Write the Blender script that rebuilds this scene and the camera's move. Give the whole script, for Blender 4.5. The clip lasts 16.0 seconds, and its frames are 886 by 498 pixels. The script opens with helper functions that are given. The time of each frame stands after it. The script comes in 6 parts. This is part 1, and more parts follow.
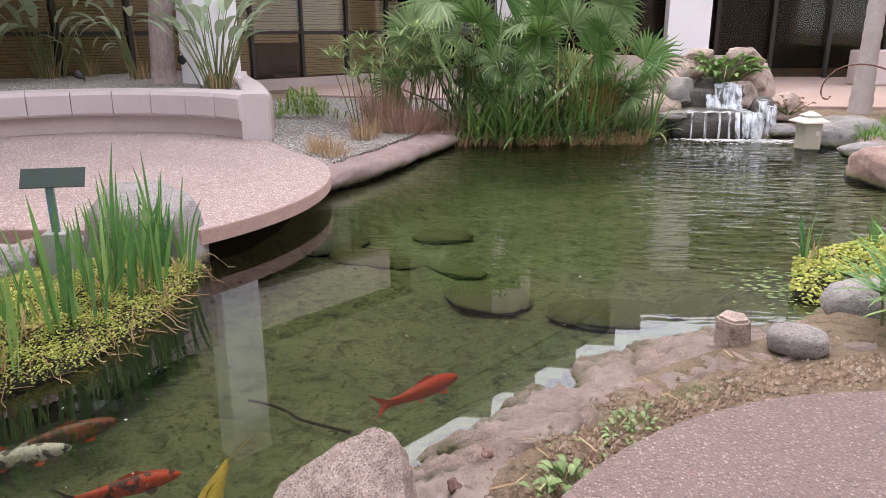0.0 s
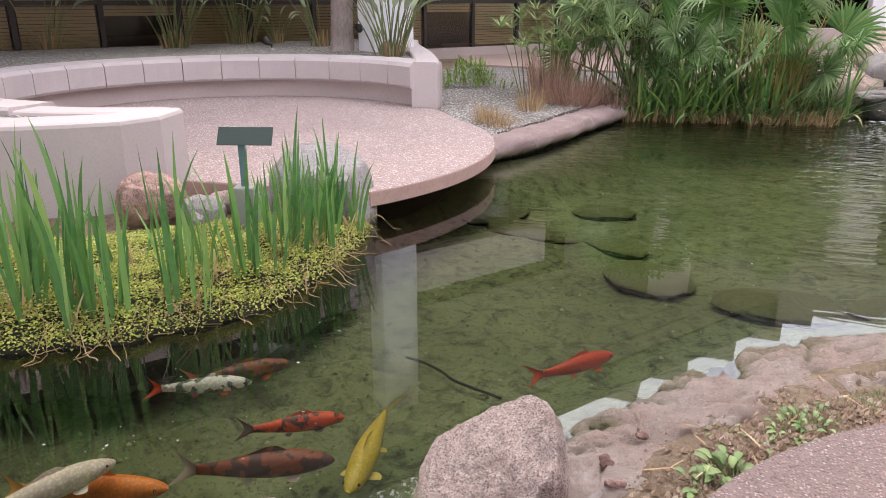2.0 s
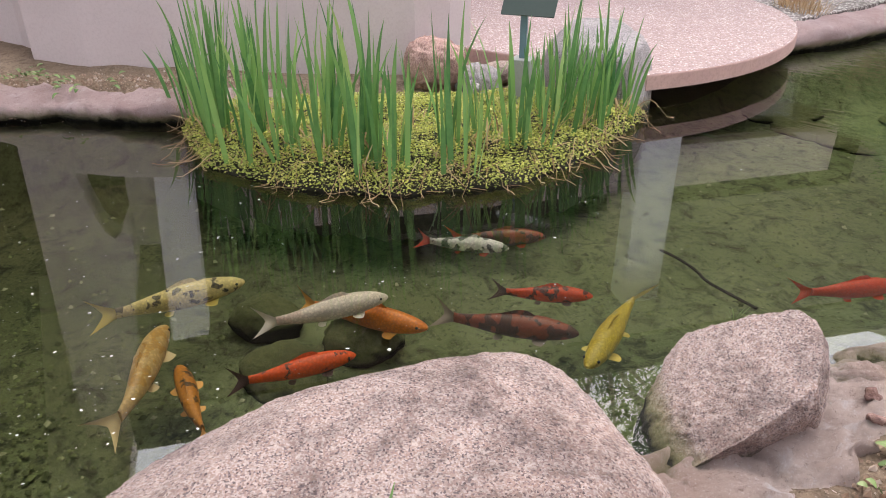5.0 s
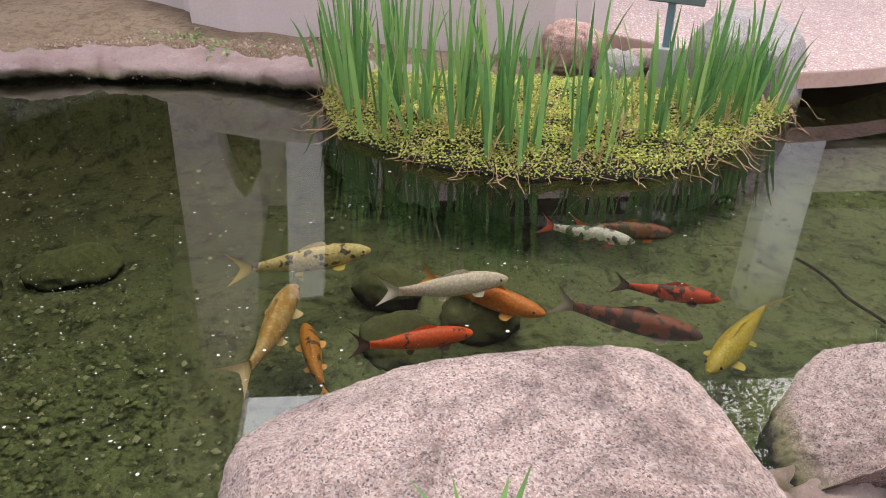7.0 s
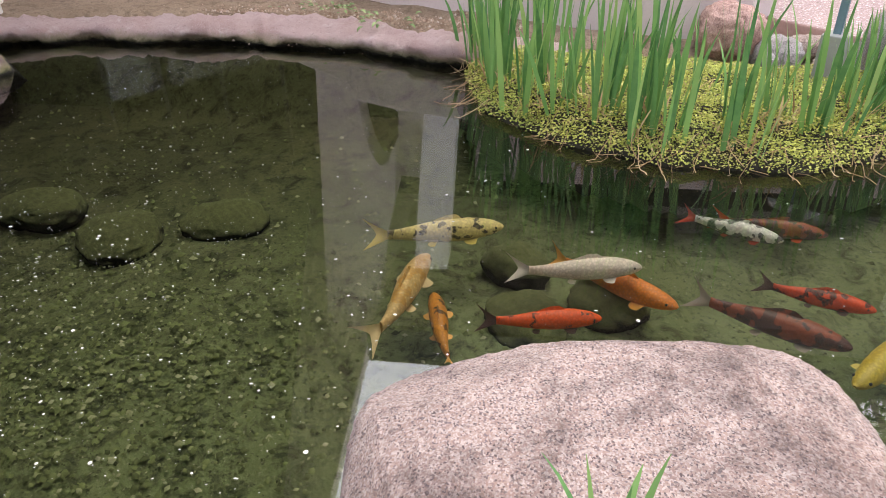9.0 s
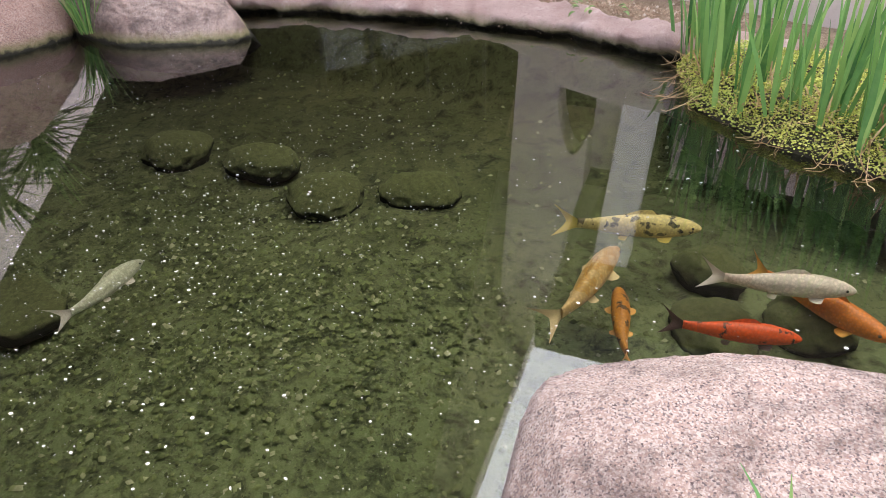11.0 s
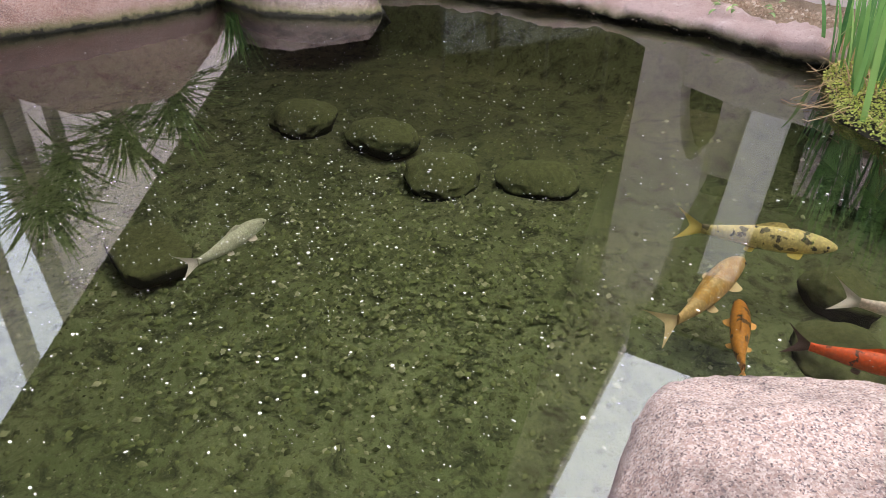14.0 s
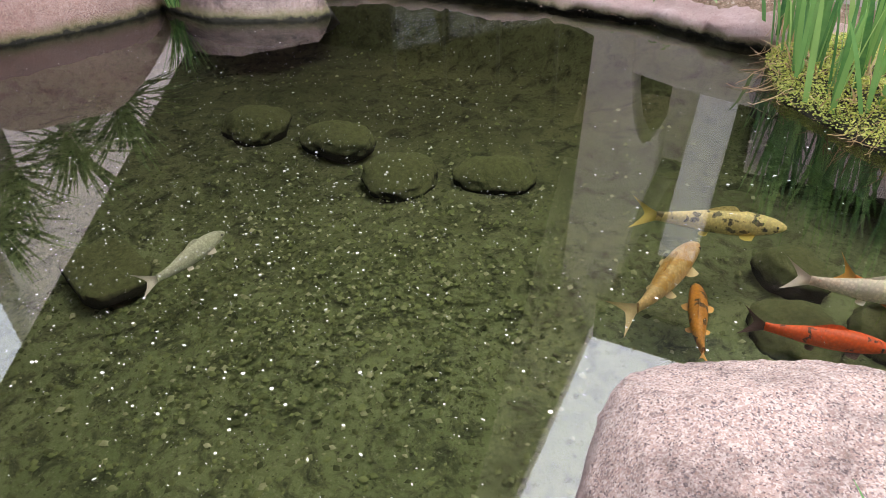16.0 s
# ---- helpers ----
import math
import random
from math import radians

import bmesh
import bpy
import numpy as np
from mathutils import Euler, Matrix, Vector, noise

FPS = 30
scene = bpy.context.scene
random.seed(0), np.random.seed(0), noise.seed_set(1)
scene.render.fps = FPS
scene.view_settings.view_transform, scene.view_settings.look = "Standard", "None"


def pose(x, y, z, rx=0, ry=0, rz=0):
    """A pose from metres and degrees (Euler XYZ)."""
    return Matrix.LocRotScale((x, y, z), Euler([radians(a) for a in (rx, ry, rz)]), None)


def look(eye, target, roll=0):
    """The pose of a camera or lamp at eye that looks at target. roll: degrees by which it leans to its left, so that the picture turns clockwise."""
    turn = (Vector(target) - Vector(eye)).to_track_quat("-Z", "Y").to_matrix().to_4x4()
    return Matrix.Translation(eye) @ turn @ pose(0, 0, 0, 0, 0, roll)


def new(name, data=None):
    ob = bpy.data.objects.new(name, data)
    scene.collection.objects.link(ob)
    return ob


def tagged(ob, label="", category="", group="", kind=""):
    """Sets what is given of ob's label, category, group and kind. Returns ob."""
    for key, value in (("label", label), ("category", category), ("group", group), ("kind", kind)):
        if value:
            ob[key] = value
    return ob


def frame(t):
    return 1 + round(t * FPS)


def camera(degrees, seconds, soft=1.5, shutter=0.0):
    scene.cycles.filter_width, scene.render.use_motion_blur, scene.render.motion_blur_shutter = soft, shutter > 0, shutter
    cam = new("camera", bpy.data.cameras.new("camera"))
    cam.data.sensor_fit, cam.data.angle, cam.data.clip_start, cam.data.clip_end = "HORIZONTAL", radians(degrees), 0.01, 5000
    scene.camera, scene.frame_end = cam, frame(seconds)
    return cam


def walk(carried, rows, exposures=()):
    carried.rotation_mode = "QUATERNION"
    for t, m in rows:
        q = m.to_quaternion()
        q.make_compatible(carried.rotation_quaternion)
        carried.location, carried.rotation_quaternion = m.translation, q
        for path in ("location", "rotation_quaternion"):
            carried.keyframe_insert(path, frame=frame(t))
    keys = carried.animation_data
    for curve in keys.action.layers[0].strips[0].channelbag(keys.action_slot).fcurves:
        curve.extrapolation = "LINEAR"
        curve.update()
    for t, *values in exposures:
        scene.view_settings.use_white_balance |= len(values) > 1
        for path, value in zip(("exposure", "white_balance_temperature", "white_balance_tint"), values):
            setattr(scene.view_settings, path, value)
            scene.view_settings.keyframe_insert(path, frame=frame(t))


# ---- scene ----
cam = camera(62.9, 16.0, soft=0.55)


PATH = [
    (0, (0.21, 0.315, 1.367), (-0.049, 2.212, 0.789), -0.2),
    (0.5, (0.202, 0.312, 1.366), (-0.118, 2.195, 0.774), 0.1),
    (1, (0.191, 0.309, 1.363), (-0.239, 2.167, 0.76), 0.1),
    (1.5, (0.179, 0.296, 1.364), (-0.377, 2.116, 0.748), 0.0),
    (2, (0.176, 0.283, 1.366), (-0.485, 2.056, 0.716), -0.1),
    (2.5, (0.165, 0.279, 1.359), (-0.646, 1.944, 0.602), -0.8),
    (3, (0.158, 0.275, 1.358), (-0.753, 1.862, 0.55), -1.0),
    (3.5, (0.151, 0.268, 1.353), (-0.832, 1.783, 0.493), -0.7),
    (4, (0.148, 0.259, 1.354), (-0.891, 1.708, 0.449), -0.7),
    (4.5, (0.147, 0.237, 1.368), (-0.958, 1.619, 0.437), -0.6),
    (7, (0.113, 0.168, 1.387), (-1.244, 1.25, 0.393), 0.2),
    (7.5, (0.107, 0.16, 1.381), (-1.292, 1.177, 0.377), 0.2),
    (8, (0.106, 0.146, 1.381), (-1.339, 1.086, 0.367), 0.2),
    (8.5, (0.108, 0.141, 1.381), (-1.365, 1.022, 0.354), 0.1),
    (9, (0.102, 0.134, 1.384), (-1.415, 0.916, 0.341), -0.7),
    (9.5, (0.095, 0.125, 1.377), (-1.5, 0.729, 0.332), -2.3),
    (12, (0.101, 0.061, 1.376), (-1.569, 0.299, 0.301), -1.1),
    (12.5, (0.098, 0.052, 1.376), (-1.574, 0.24, 0.294), -1.1),
    (13, (0.092, 0.041, 1.375), (-1.579, 0.195, 0.287), -1.2),
    (13.5, (0.089, 0.025, 1.369), (-1.585, 0.145, 0.282), -0.8),
    (14, (0.085, 0.014, 1.355), (-1.594, 0.077, 0.271), -0.5),
    (14.5, (0.087, -0.003, 1.36), (-1.588, -0.006, 0.269), -0.8),
    (15, (0.088, 0.003, 1.361), (-1.584, -0.027, 0.265), -1.3),
    (15.5, (0.08, 0.022, 1.356), (-1.594, 0.01, 0.261), -2.3),
    (16, (0.083, 0.025, 1.386), (-1.579, 0.186, 0.285), -2.0),
]
EXPOSURES = [(0, 1.2, 6500, 13), (3, 1.32, 6500, 13), (7, 1.4, 6500, 13), (9.5, 1.58, 6400, 13), (12, 1.78, 6350, 12), (16, 1.8, 6350, 12)]
walk(cam, [(t, look(eye, target, roll)) for t, eye, target, roll in PATH], EXPOSURES)

# ---- light ----
world = bpy.data.worlds.new("sky")
scene.world = world
world.use_nodes = True
wn = world.node_tree.nodes
sky = wn.new("ShaderNodeTexSky")
sky.sky_type = "NISHITA"
sky.sun_disc = False
SUN_AZ, SUN_EL = radians(-22), radians(64)
sky.sun_elevation = SUN_EL
sky.sun_rotation = SUN_AZ
sky.air_density, sky.dust_density, sky.ozone_density = 1.0, 6.5, 1.0
wn["Background"].inputs["Strength"].default_value = 0.15
cloud = wn.new("ShaderNodeMix")  # an even layer of cloud over the clear sky
cloud.data_type = "RGBA"
cloud.inputs[0].default_value = 0.5
cloud.inputs[7].default_value = (11.3, 11.5, 12.0, 1)
world.node_tree.links.new(sky.outputs[0], cloud.inputs[6])
world.node_tree.links.new(cloud.outputs[2], wn["Background"].inputs["Color"])
sun_data = bpy.data.lights.new("sun", "SUN")
sun_data.energy, sun_data.angle, sun_data.color = 0.25, radians(40), (1.0, 0.96, 0.92)
sun = new("sun", sun_data)
sun.matrix_world = look((0, 0, 0), (-math.cos(SUN_EL) * math.sin(SUN_AZ), -math.cos(SUN_EL) * math.cos(SUN_AZ), -math.sin(SUN_EL)))


# ---- materials ----
def mixed(a, b, t):
    return tuple(x + (y - x) * t for x, y in zip(a, b))


def ramp(nt, fac, stops):
    r = nt.nodes.new("ShaderNodeValToRGB")
    r.color_ramp.elements[0].position, r.color_ramp.elements[0].color = stops[0][0], (*stops[0][1], 1)
    r.color_ramp.elements[1].position, r.color_ramp.elements[1].color = stops[-1][0], (*stops[-1][1], 1)
    for p, c in stops[1:-1]:
        e = r.color_ramp.elements.new(p)
        e.color = (*c, 1)
    nt.links.new(fac, r.inputs[0])
    return r.outputs[0]


def noise_tex(nt, scale, detail=4.0, rough=0.55, stretch=None, dist=0.0):
    geo = nt.nodes.new("ShaderNodeNewGeometry")
    vec = geo.outputs["Position"]
    if stretch:
        mp = nt.nodes.new("ShaderNodeMapping")
        mp.inputs["Scale"].default_value = stretch
        nt.links.new(vec, mp.inputs[0])
        vec = mp.outputs[0]
    n = nt.nodes.new("ShaderNodeTexNoise")
    n.inputs["Scale"].default_value, n.inputs["Detail"].default_value = scale, detail
    n.inputs["Roughness"].default_value, n.inputs["Distortion"].default_value = rough, dist
    nt.links.new(vec, n.inputs["Vector"])
    return n.outputs["Fac"]


def mix(nt, fac, a, b, mode="MIX"):
    m = nt.nodes.new("ShaderNodeMix")
    m.data_type, m.blend_type = "RGBA", mode
    for slot, v in ((0, fac), (6, a), (7, b)):
        if isinstance(v, (int, float)):
            m.inputs[slot].default_value = v
        elif isinstance(v, tuple):
            m.inputs[slot].default_value = (*v, 1)
        else:
            nt.links.new(v, m.inputs[slot])
    return m.outputs[2]


def start(name, rough=0.85, spec=0.4, metal=0.0):
    m = bpy.data.materials.new(name)
    m.use_nodes = True
    p = m.node_tree.nodes["Principled BSDF"]
    p.inputs["Roughness"].default_value, p.inputs["Specular IOR Level"].default_value, p.inputs["Metallic"].default_value = rough, spec, metal
    return m, m.node_tree, p


def bump(nt, p, height, strength, dist):
    b = nt.nodes.new("ShaderNodeBump")
    b.inputs["Strength"].default_value, b.inputs["Distance"].default_value = strength, dist
    nt.links.new(height, b.inputs["Height"])
    nt.links.new(b.outputs[0], p.inputs["Normal"])


def surface(name, c1, c2, c3, big=1.5, fine=40.0, rough=0.85, bumps=0.4, dist=0.01, stain=0.5, spec=0.35, stretch=None, metal=0.0):
    """Two colours in large patches, a third in fine grain, and relief."""
    m, nt, p = start(name, rough, spec, metal)
    f = noise_tex(nt, fine, 6, 0.65, stretch)
    col = mix(nt, ramp(nt, noise_tex(nt, big, 5, 0.6), [(0.35, (0, 0, 0)), (0.68, (1, 1, 1))]), c1, c2)
    col = mix(nt, ramp(nt, f, [(0.45, (0, 0, 0)), (0.7, (stain, stain, stain))]), col, c3)
    nt.links.new(col, p.inputs["Base Color"])
    bump(nt, p, f, bumps, dist)
    return m


def pebbly(name, stops, scale, rough=0.8, depth=0.006, grout=(0.3, 0.24, 0.2), big=None, show=0.12):
    """Small rounded stones set in a matrix, each with a colour of its own."""
    m, nt, p = start(name, rough, 0.35)
    geo = nt.nodes.new("ShaderNodeNewGeometry")
    wob = nt.nodes.new("ShaderNodeTexNoise")
    wob.inputs["Scale"].default_value, wob.inputs["Detail"].default_value = scale * 0.8, 3
    nt.links.new(geo.outputs["Position"], wob.inputs["Vector"])
    add = nt.nodes.new("ShaderNodeVectorMath")
    add.operation = "MULTIPLY_ADD"
    nt.links.new(wob.outputs["Color"], add.inputs[0])
    add.inputs[1].default_value = (0.9 / scale,) * 3
    nt.links.new(geo.outputs["Position"], add.inputs[2])
    v = nt.nodes.new("ShaderNodeTexVoronoi")
    v.inputs["Scale"].default_value = scale
    nt.links.new(add.outputs[0], v.inputs["Vector"])
    sep = nt.nodes.new("ShaderNodeSeparateColor")
    nt.links.new(v.outputs["Color"], sep.inputs[0])
    edge = ramp(nt, v.outputs["Distance"], [(0.25, (1, 1, 1)), (0.62, (0, 0, 0))])
    col = mix(nt, edge, grout, ramp(nt, sep.outputs[0], stops))
    col = mix(nt, ramp(nt, noise_tex(nt, scale * 3, 4, 0.7), [(0.4, (0.35, 0.35, 0.35)), (0.55, (0, 0, 0))]), col, tuple(0.45 * c for c in grout))
    col = mix(nt, ramp(nt, noise_tex(nt, 1.3, 6, 0.65), [(0.4, (0, 0, 0)), (0.7, (0.3, 0.3, 0.3))]), col, tuple(0.7 * c for c in grout))
    if big:
        col = mix(nt, ramp(nt, noise_tex(nt, 0.9, 5), [(0.4, (0, 0, 0)), (0.75, (0.5, 0.5, 0.5))]), col, big)
    nt.links.new(col, p.inputs["Base Color"])
    bump(nt, p, edge, 0.9, depth)
    return m


def foliage(name, dark, light, tip=None, rough=0.5, spec=0.4):
    m, nt, p = start(name, rough, spec)
    geo = nt.nodes.new("ShaderNodeNewGeometry")
    info = nt.nodes.new("ShaderNodeObjectInfo")
    add = nt.nodes.new("ShaderNodeMath")
    add.operation = "ADD"
    nt.links.new(geo.outputs["Random Per Island"], add.inputs[0])
    nt.links.new(info.outputs["Random"], add.inputs[1])
    fr = nt.nodes.new("ShaderNodeMath")
    fr.operation = "FRACT"
    nt.links.new(add.outputs[0], fr.inputs[0])
    stops = [(0.0, dark), (0.85, light)] + ([(1.0, tip)] if tip else [])
    col = ramp(nt, fr.outputs[0], stops)
    col = mix(nt, ramp(nt, noise_tex(nt, 25, 3), [(0.4, (0, 0, 0)), (0.7, (0.35, 0.35, 0.35))]), col, light)
    nt.links.new(col, p.inputs["Base Color"])
    tr = nt.nodes.new("ShaderNodeBsdfTranslucent")
    nt.links.new(col, tr.inputs["Color"])
    ms = nt.nodes.new("ShaderNodeMixShader")
    ms.inputs[0].default_value = 0.25
    nt.links.new(p.outputs[0], ms.inputs[1])
    nt.links.new(tr.outputs[0], ms.inputs[2])
    nt.links.new(ms.outputs[0], nt.nodes["Material Output"].inputs["Surface"])
    return m


def clumped(name, dark, light, fresh, dry):
    """Creeping leaves: yellow-green, with fresher and withered patches."""
    m = foliage(name, dark, light, mixed(light, (0.75, 0.7, 0.4), 0.4), 0.6)
    nt = m.node_tree
    p = nt.nodes["Principled BSDF"]
    old = p.inputs["Base Color"].links[0].from_socket
    col = mix(nt, ramp(nt, noise_tex(nt, 5.5, 5, 0.65), [(0.5, (0, 0, 0)), (0.6, (0.75, 0.75, 0.75))]), old, mix(nt, 0.65, fresh, old))
    col = mix(nt, ramp(nt, noise_tex(nt, 8.5, 6, 0.7, dist=0.5), [(0.57, (0, 0, 0)), (0.65, (0.8, 0.8, 0.8))]), col, dry)
    nt.links.new(col, p.inputs["Base Color"])
    for n in nt.nodes:
        if n.type == "BSDF_TRANSLUCENT":
            nt.links.new(col, n.inputs["Color"])
    return m


def waterline(nt, col, low=0.035, green=(0.16, 0.16, 0.06)):
    """A black wet line and a band of algae where a stone stands in the pond."""
    geo = nt.nodes.new("ShaderNodeNewGeometry")
    sep = nt.nodes.new("ShaderNodeSeparateXYZ")
    nt.links.new(geo.outputs["Position"], sep.inputs[0])
    w = nt.nodes.new("ShaderNodeMath")
    w.operation = "MULTIPLY_ADD"
    nt.links.new(noise_tex(nt, 14, 6, 0.7), w.inputs[0])
    w.inputs[1].default_value = -0.09
    nt.links.new(sep.outputs["Z"], w.inputs[2])
    lift = low - 0.045
    col = mix(nt, ramp(nt, stretch_unit(nt, w.outputs[0], lift, lift + 0.06), [(0.0, (0.85, 0.85, 0.85)), (1.0, (0, 0, 0))]), col, green)
    return mix(nt, ramp(nt, stretch_unit(nt, w.outputs[0], lift - 0.03, lift + 0.008), [(0.3, (1, 1, 1)), (1.0, (0, 0, 0))]), col, (0.018, 0.018, 0.012))


def stretch_unit(nt, value, a, b):
    r = nt.nodes.new("ShaderNodeMapRange")
    r.inputs["From Min"].default_value, r.inputs["From Max"].default_value = a, b
    nt.links.new(value, r.inputs["Value"])
    return r.outputs[0]


def granite(name, pink, grey, white, dark, blotch=0.8, grain=230, wet=0.03):
    m, nt, p = start(name, 0.75, 0.4)
    geo = nt.nodes.new("ShaderNodeNewGeometry")
    v = nt.nodes.new("ShaderNodeTexVoronoi")
    v.inputs["Scale"].default_value = grain
    nt.links.new(geo.outputs["Position"], v.inputs["Vector"])
    sep = nt.nodes.new("ShaderNodeSeparateColor")
    nt.links.new(v.outputs["Color"], sep.inputs[0])
    col = ramp(nt, sep.outputs[0], [(0.0, dark), (0.09, grey), (0.26, pink), (0.6, mixed(pink, white, 0.5)), (0.75, white), (0.97, tuple(min(0.85, 1.15 * c) for c in white))])
    rust = ramp(nt, noise_tex(nt, 2.2, 6, 0.65, dist=0.3), [(0.5, (0, 0, 0)), (0.7, (0.5, 0.5, 0.5))])
    col = mix(nt, rust, col, mix(nt, 0.5, tuple(c * s for c, s in zip(pink, (0.95, 0.75, 0.6))), col))
    n = noise_tex(nt, 2.3, 14, 0.82, dist=0.4)
    big = ramp(nt, n, [(0.46, (0, 0, 0)), (0.6, (blotch, blotch, blotch)), (0.8, (blotch, blotch, blotch))])
    col = mix(nt, big, col, mix(nt, 0.72, tuple(0.62 * c for c in grey), col, "MULTIPLY"))
    pits = ramp(nt, noise_tex(nt, 24, 8, 0.75), [(0.3, (0.7, 0.7, 0.7)), (0.42, (0, 0, 0))])
    col = mix(nt, pits, col, dark)
    nt.links.new(waterline(nt, col, wet), p.inputs["Base Color"])
    bump(nt, p, noise_tex(nt, 45, 9, 0.78), 0.8, 0.02)
    return m


def banked(name, c1, c2, c3, white, big=3.0, wet=0.03):
    """Weathered mortar: patches, pale mineral crust, fine dark pits, wet foot."""
    m, nt, p = start(name, 0.9, 0.3)
    col = mix(nt, ramp(nt, noise_tex(nt, big, 6, 0.65), [(0.38, (0, 0, 0)), (0.62, (1, 1, 1))]), c1, c2)
    col = mix(nt, ramp(nt, noise_tex(nt, 48, 9, 0.85), [(0.34, (0.85, 0.85, 0.85)), (0.45, (0, 0, 0))]), col, c3)
    col = mix(nt, ramp(nt, noise_tex(nt, 110, 5, 0.8), [(0.55, (0, 0, 0)), (0.68, (0.7, 0.7, 0.7))]), col, white)
    col = mix(nt, ramp(nt, noise_tex(nt, 6, 8, 0.72, dist=0.6), [(0.57, (0, 0, 0)), (0.68, (0.75, 0.75, 0.75))]), col, white)
    nt.links.new(waterline(nt, col, wet), p.inputs["Base Color"])
    bump(nt, p, noise_tex(nt, 26, 10, 0.82), 1.0, 0.06)
    return m


def bed_material(name, c1, c2, dark, light, scale=1.0, silt_shade=None):
    """Algae over silt, with dark debris in flecks of a few sizes and pale specks; the far bed can be painted dimmer."""
    m, nt, p = start(name, 0.95, 0.2)
    col = mix(nt, ramp(nt, noise_tex(nt, 1.3 * scale, 6, 0.65), [(0.36, (0, 0, 0)), (0.66, (1, 1, 1))]), c1, c2)
    col = mix(nt, ramp(nt, noise_tex(nt, 9 * scale, 8, 0.72, dist=0.6), [(0.34, (0.85, 0.85, 0.85)), (0.52, (0, 0, 0))]), col, dark)
    col = mix(nt, ramp(nt, noise_tex(nt, 38 * scale, 6, 0.75), [(0.32, (0.9, 0.9, 0.9)), (0.46, (0, 0, 0))]), col, dark)
    col = mix(nt, ramp(nt, noise_tex(nt, 70 * scale, 4, 0.7), [(0.6, (0, 0, 0)), (0.72, (0.7, 0.7, 0.7))]), col, light)
    # brown silt tint that also paints in the dimness of the far bed
    if silt_shade:
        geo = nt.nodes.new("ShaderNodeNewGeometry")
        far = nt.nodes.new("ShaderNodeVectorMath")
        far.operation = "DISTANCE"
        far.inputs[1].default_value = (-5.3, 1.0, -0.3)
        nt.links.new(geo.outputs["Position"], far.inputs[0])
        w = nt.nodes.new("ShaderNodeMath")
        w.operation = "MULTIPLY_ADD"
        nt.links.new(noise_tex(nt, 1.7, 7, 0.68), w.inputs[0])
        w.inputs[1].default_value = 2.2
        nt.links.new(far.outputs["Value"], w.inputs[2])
        col = mix(nt, ramp(nt, stretch_unit(nt, w.outputs[0], 2.6, 4.8), [(0.0, (0.9, 0.9, 0.9)), (1.0, (0, 0, 0))]), col, mix(nt, 0.8, col, silt_shade, "MULTIPLY"))
    nt.links.new(col, p.inputs["Base Color"])
    bump(nt, p, noise_tex(nt, 26 * scale, 8, 0.75), 1.0, 0.03)
    return m


def algae_stone(name, furred, flank_shade, pale):
    """Stone with algae on what faces up; its flanks are painted near-black for their shade."""
    m, nt, p = start(name, 0.95, 0.2)
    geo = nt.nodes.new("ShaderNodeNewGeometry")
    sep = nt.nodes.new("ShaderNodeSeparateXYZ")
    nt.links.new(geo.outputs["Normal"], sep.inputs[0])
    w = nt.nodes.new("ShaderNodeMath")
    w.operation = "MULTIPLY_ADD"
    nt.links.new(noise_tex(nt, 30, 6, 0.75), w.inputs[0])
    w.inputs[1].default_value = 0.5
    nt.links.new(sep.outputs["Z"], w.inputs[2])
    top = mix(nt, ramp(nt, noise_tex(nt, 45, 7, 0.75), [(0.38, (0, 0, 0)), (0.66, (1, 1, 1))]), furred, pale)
    # sideways faces take a dark colour that stands for shadow below the stone
    col = mix(nt, ramp(nt, stretch_unit(nt, w.outputs[0], 0.25, 0.7), [(0.0, (0, 0, 0)), (1.0, (1, 1, 1))]), flank_shade, top)
    nt.links.new(col, p.inputs["Base Color"])
    bump(nt, p, noise_tex(nt, 60, 8, 0.78), 1.0, 0.02)
    return m


def plain(name, color, rough=0.5, metal=0.0, spec=0.5):
    return surface(name, color, tuple(0.88 * v for v in color), tuple(0.75 * v for v in color), 3.0, 60, rough, 0.1, 0.002, 0.4, spec, metal=metal)


def glass_material():
    m, nt, p = start("tinted_glass")
    nt.nodes.remove(p)
    fr = nt.nodes.new("ShaderNodeFresnel")
    fr.inputs["IOR"].default_value = 1.4
    gl = nt.nodes.new("ShaderNodeBsdfGlossy")
    gl.inputs["Roughness"].default_value = 0.03
    tr = nt.nodes.new("ShaderNodeBsdfTransparent")
    tr.inputs["Color"].default_value = (0.8, 0.78, 0.7, 1)
    ms = nt.nodes.new("ShaderNodeMixShader")
    nt.links.new(fr.outputs[0], ms.inputs[0])
    nt.links.new(tr.outputs[0], ms.inputs[1])
    nt.links.new(gl.outputs[0], ms.inputs[2])
    nt.links.new(ms.outputs[0], nt.nodes["Material Output"].inputs["Surface"])
    return m


STUCCO = surface("stucco", (0.56, 0.47, 0.45), (0.5, 0.42, 0.4), (0.42, 0.35, 0.34), 1.3, 45, 0.9, 0.25, 0.006, 0.5)
STUCCO_CAP = surface("stucco_cap", (0.56, 0.49, 0.485), (0.5, 0.435, 0.43), (0.42, 0.36, 0.355), 1.1, 60, 0.85, 0.2, 0.004, 0.4)
WHITE = surface("white_stucco", (0.86, 0.84, 0.86), (0.82, 0.8, 0.82), (0.76, 0.74, 0.76), 0.8, 50, 0.9, 0.2, 0.005, 0.4)
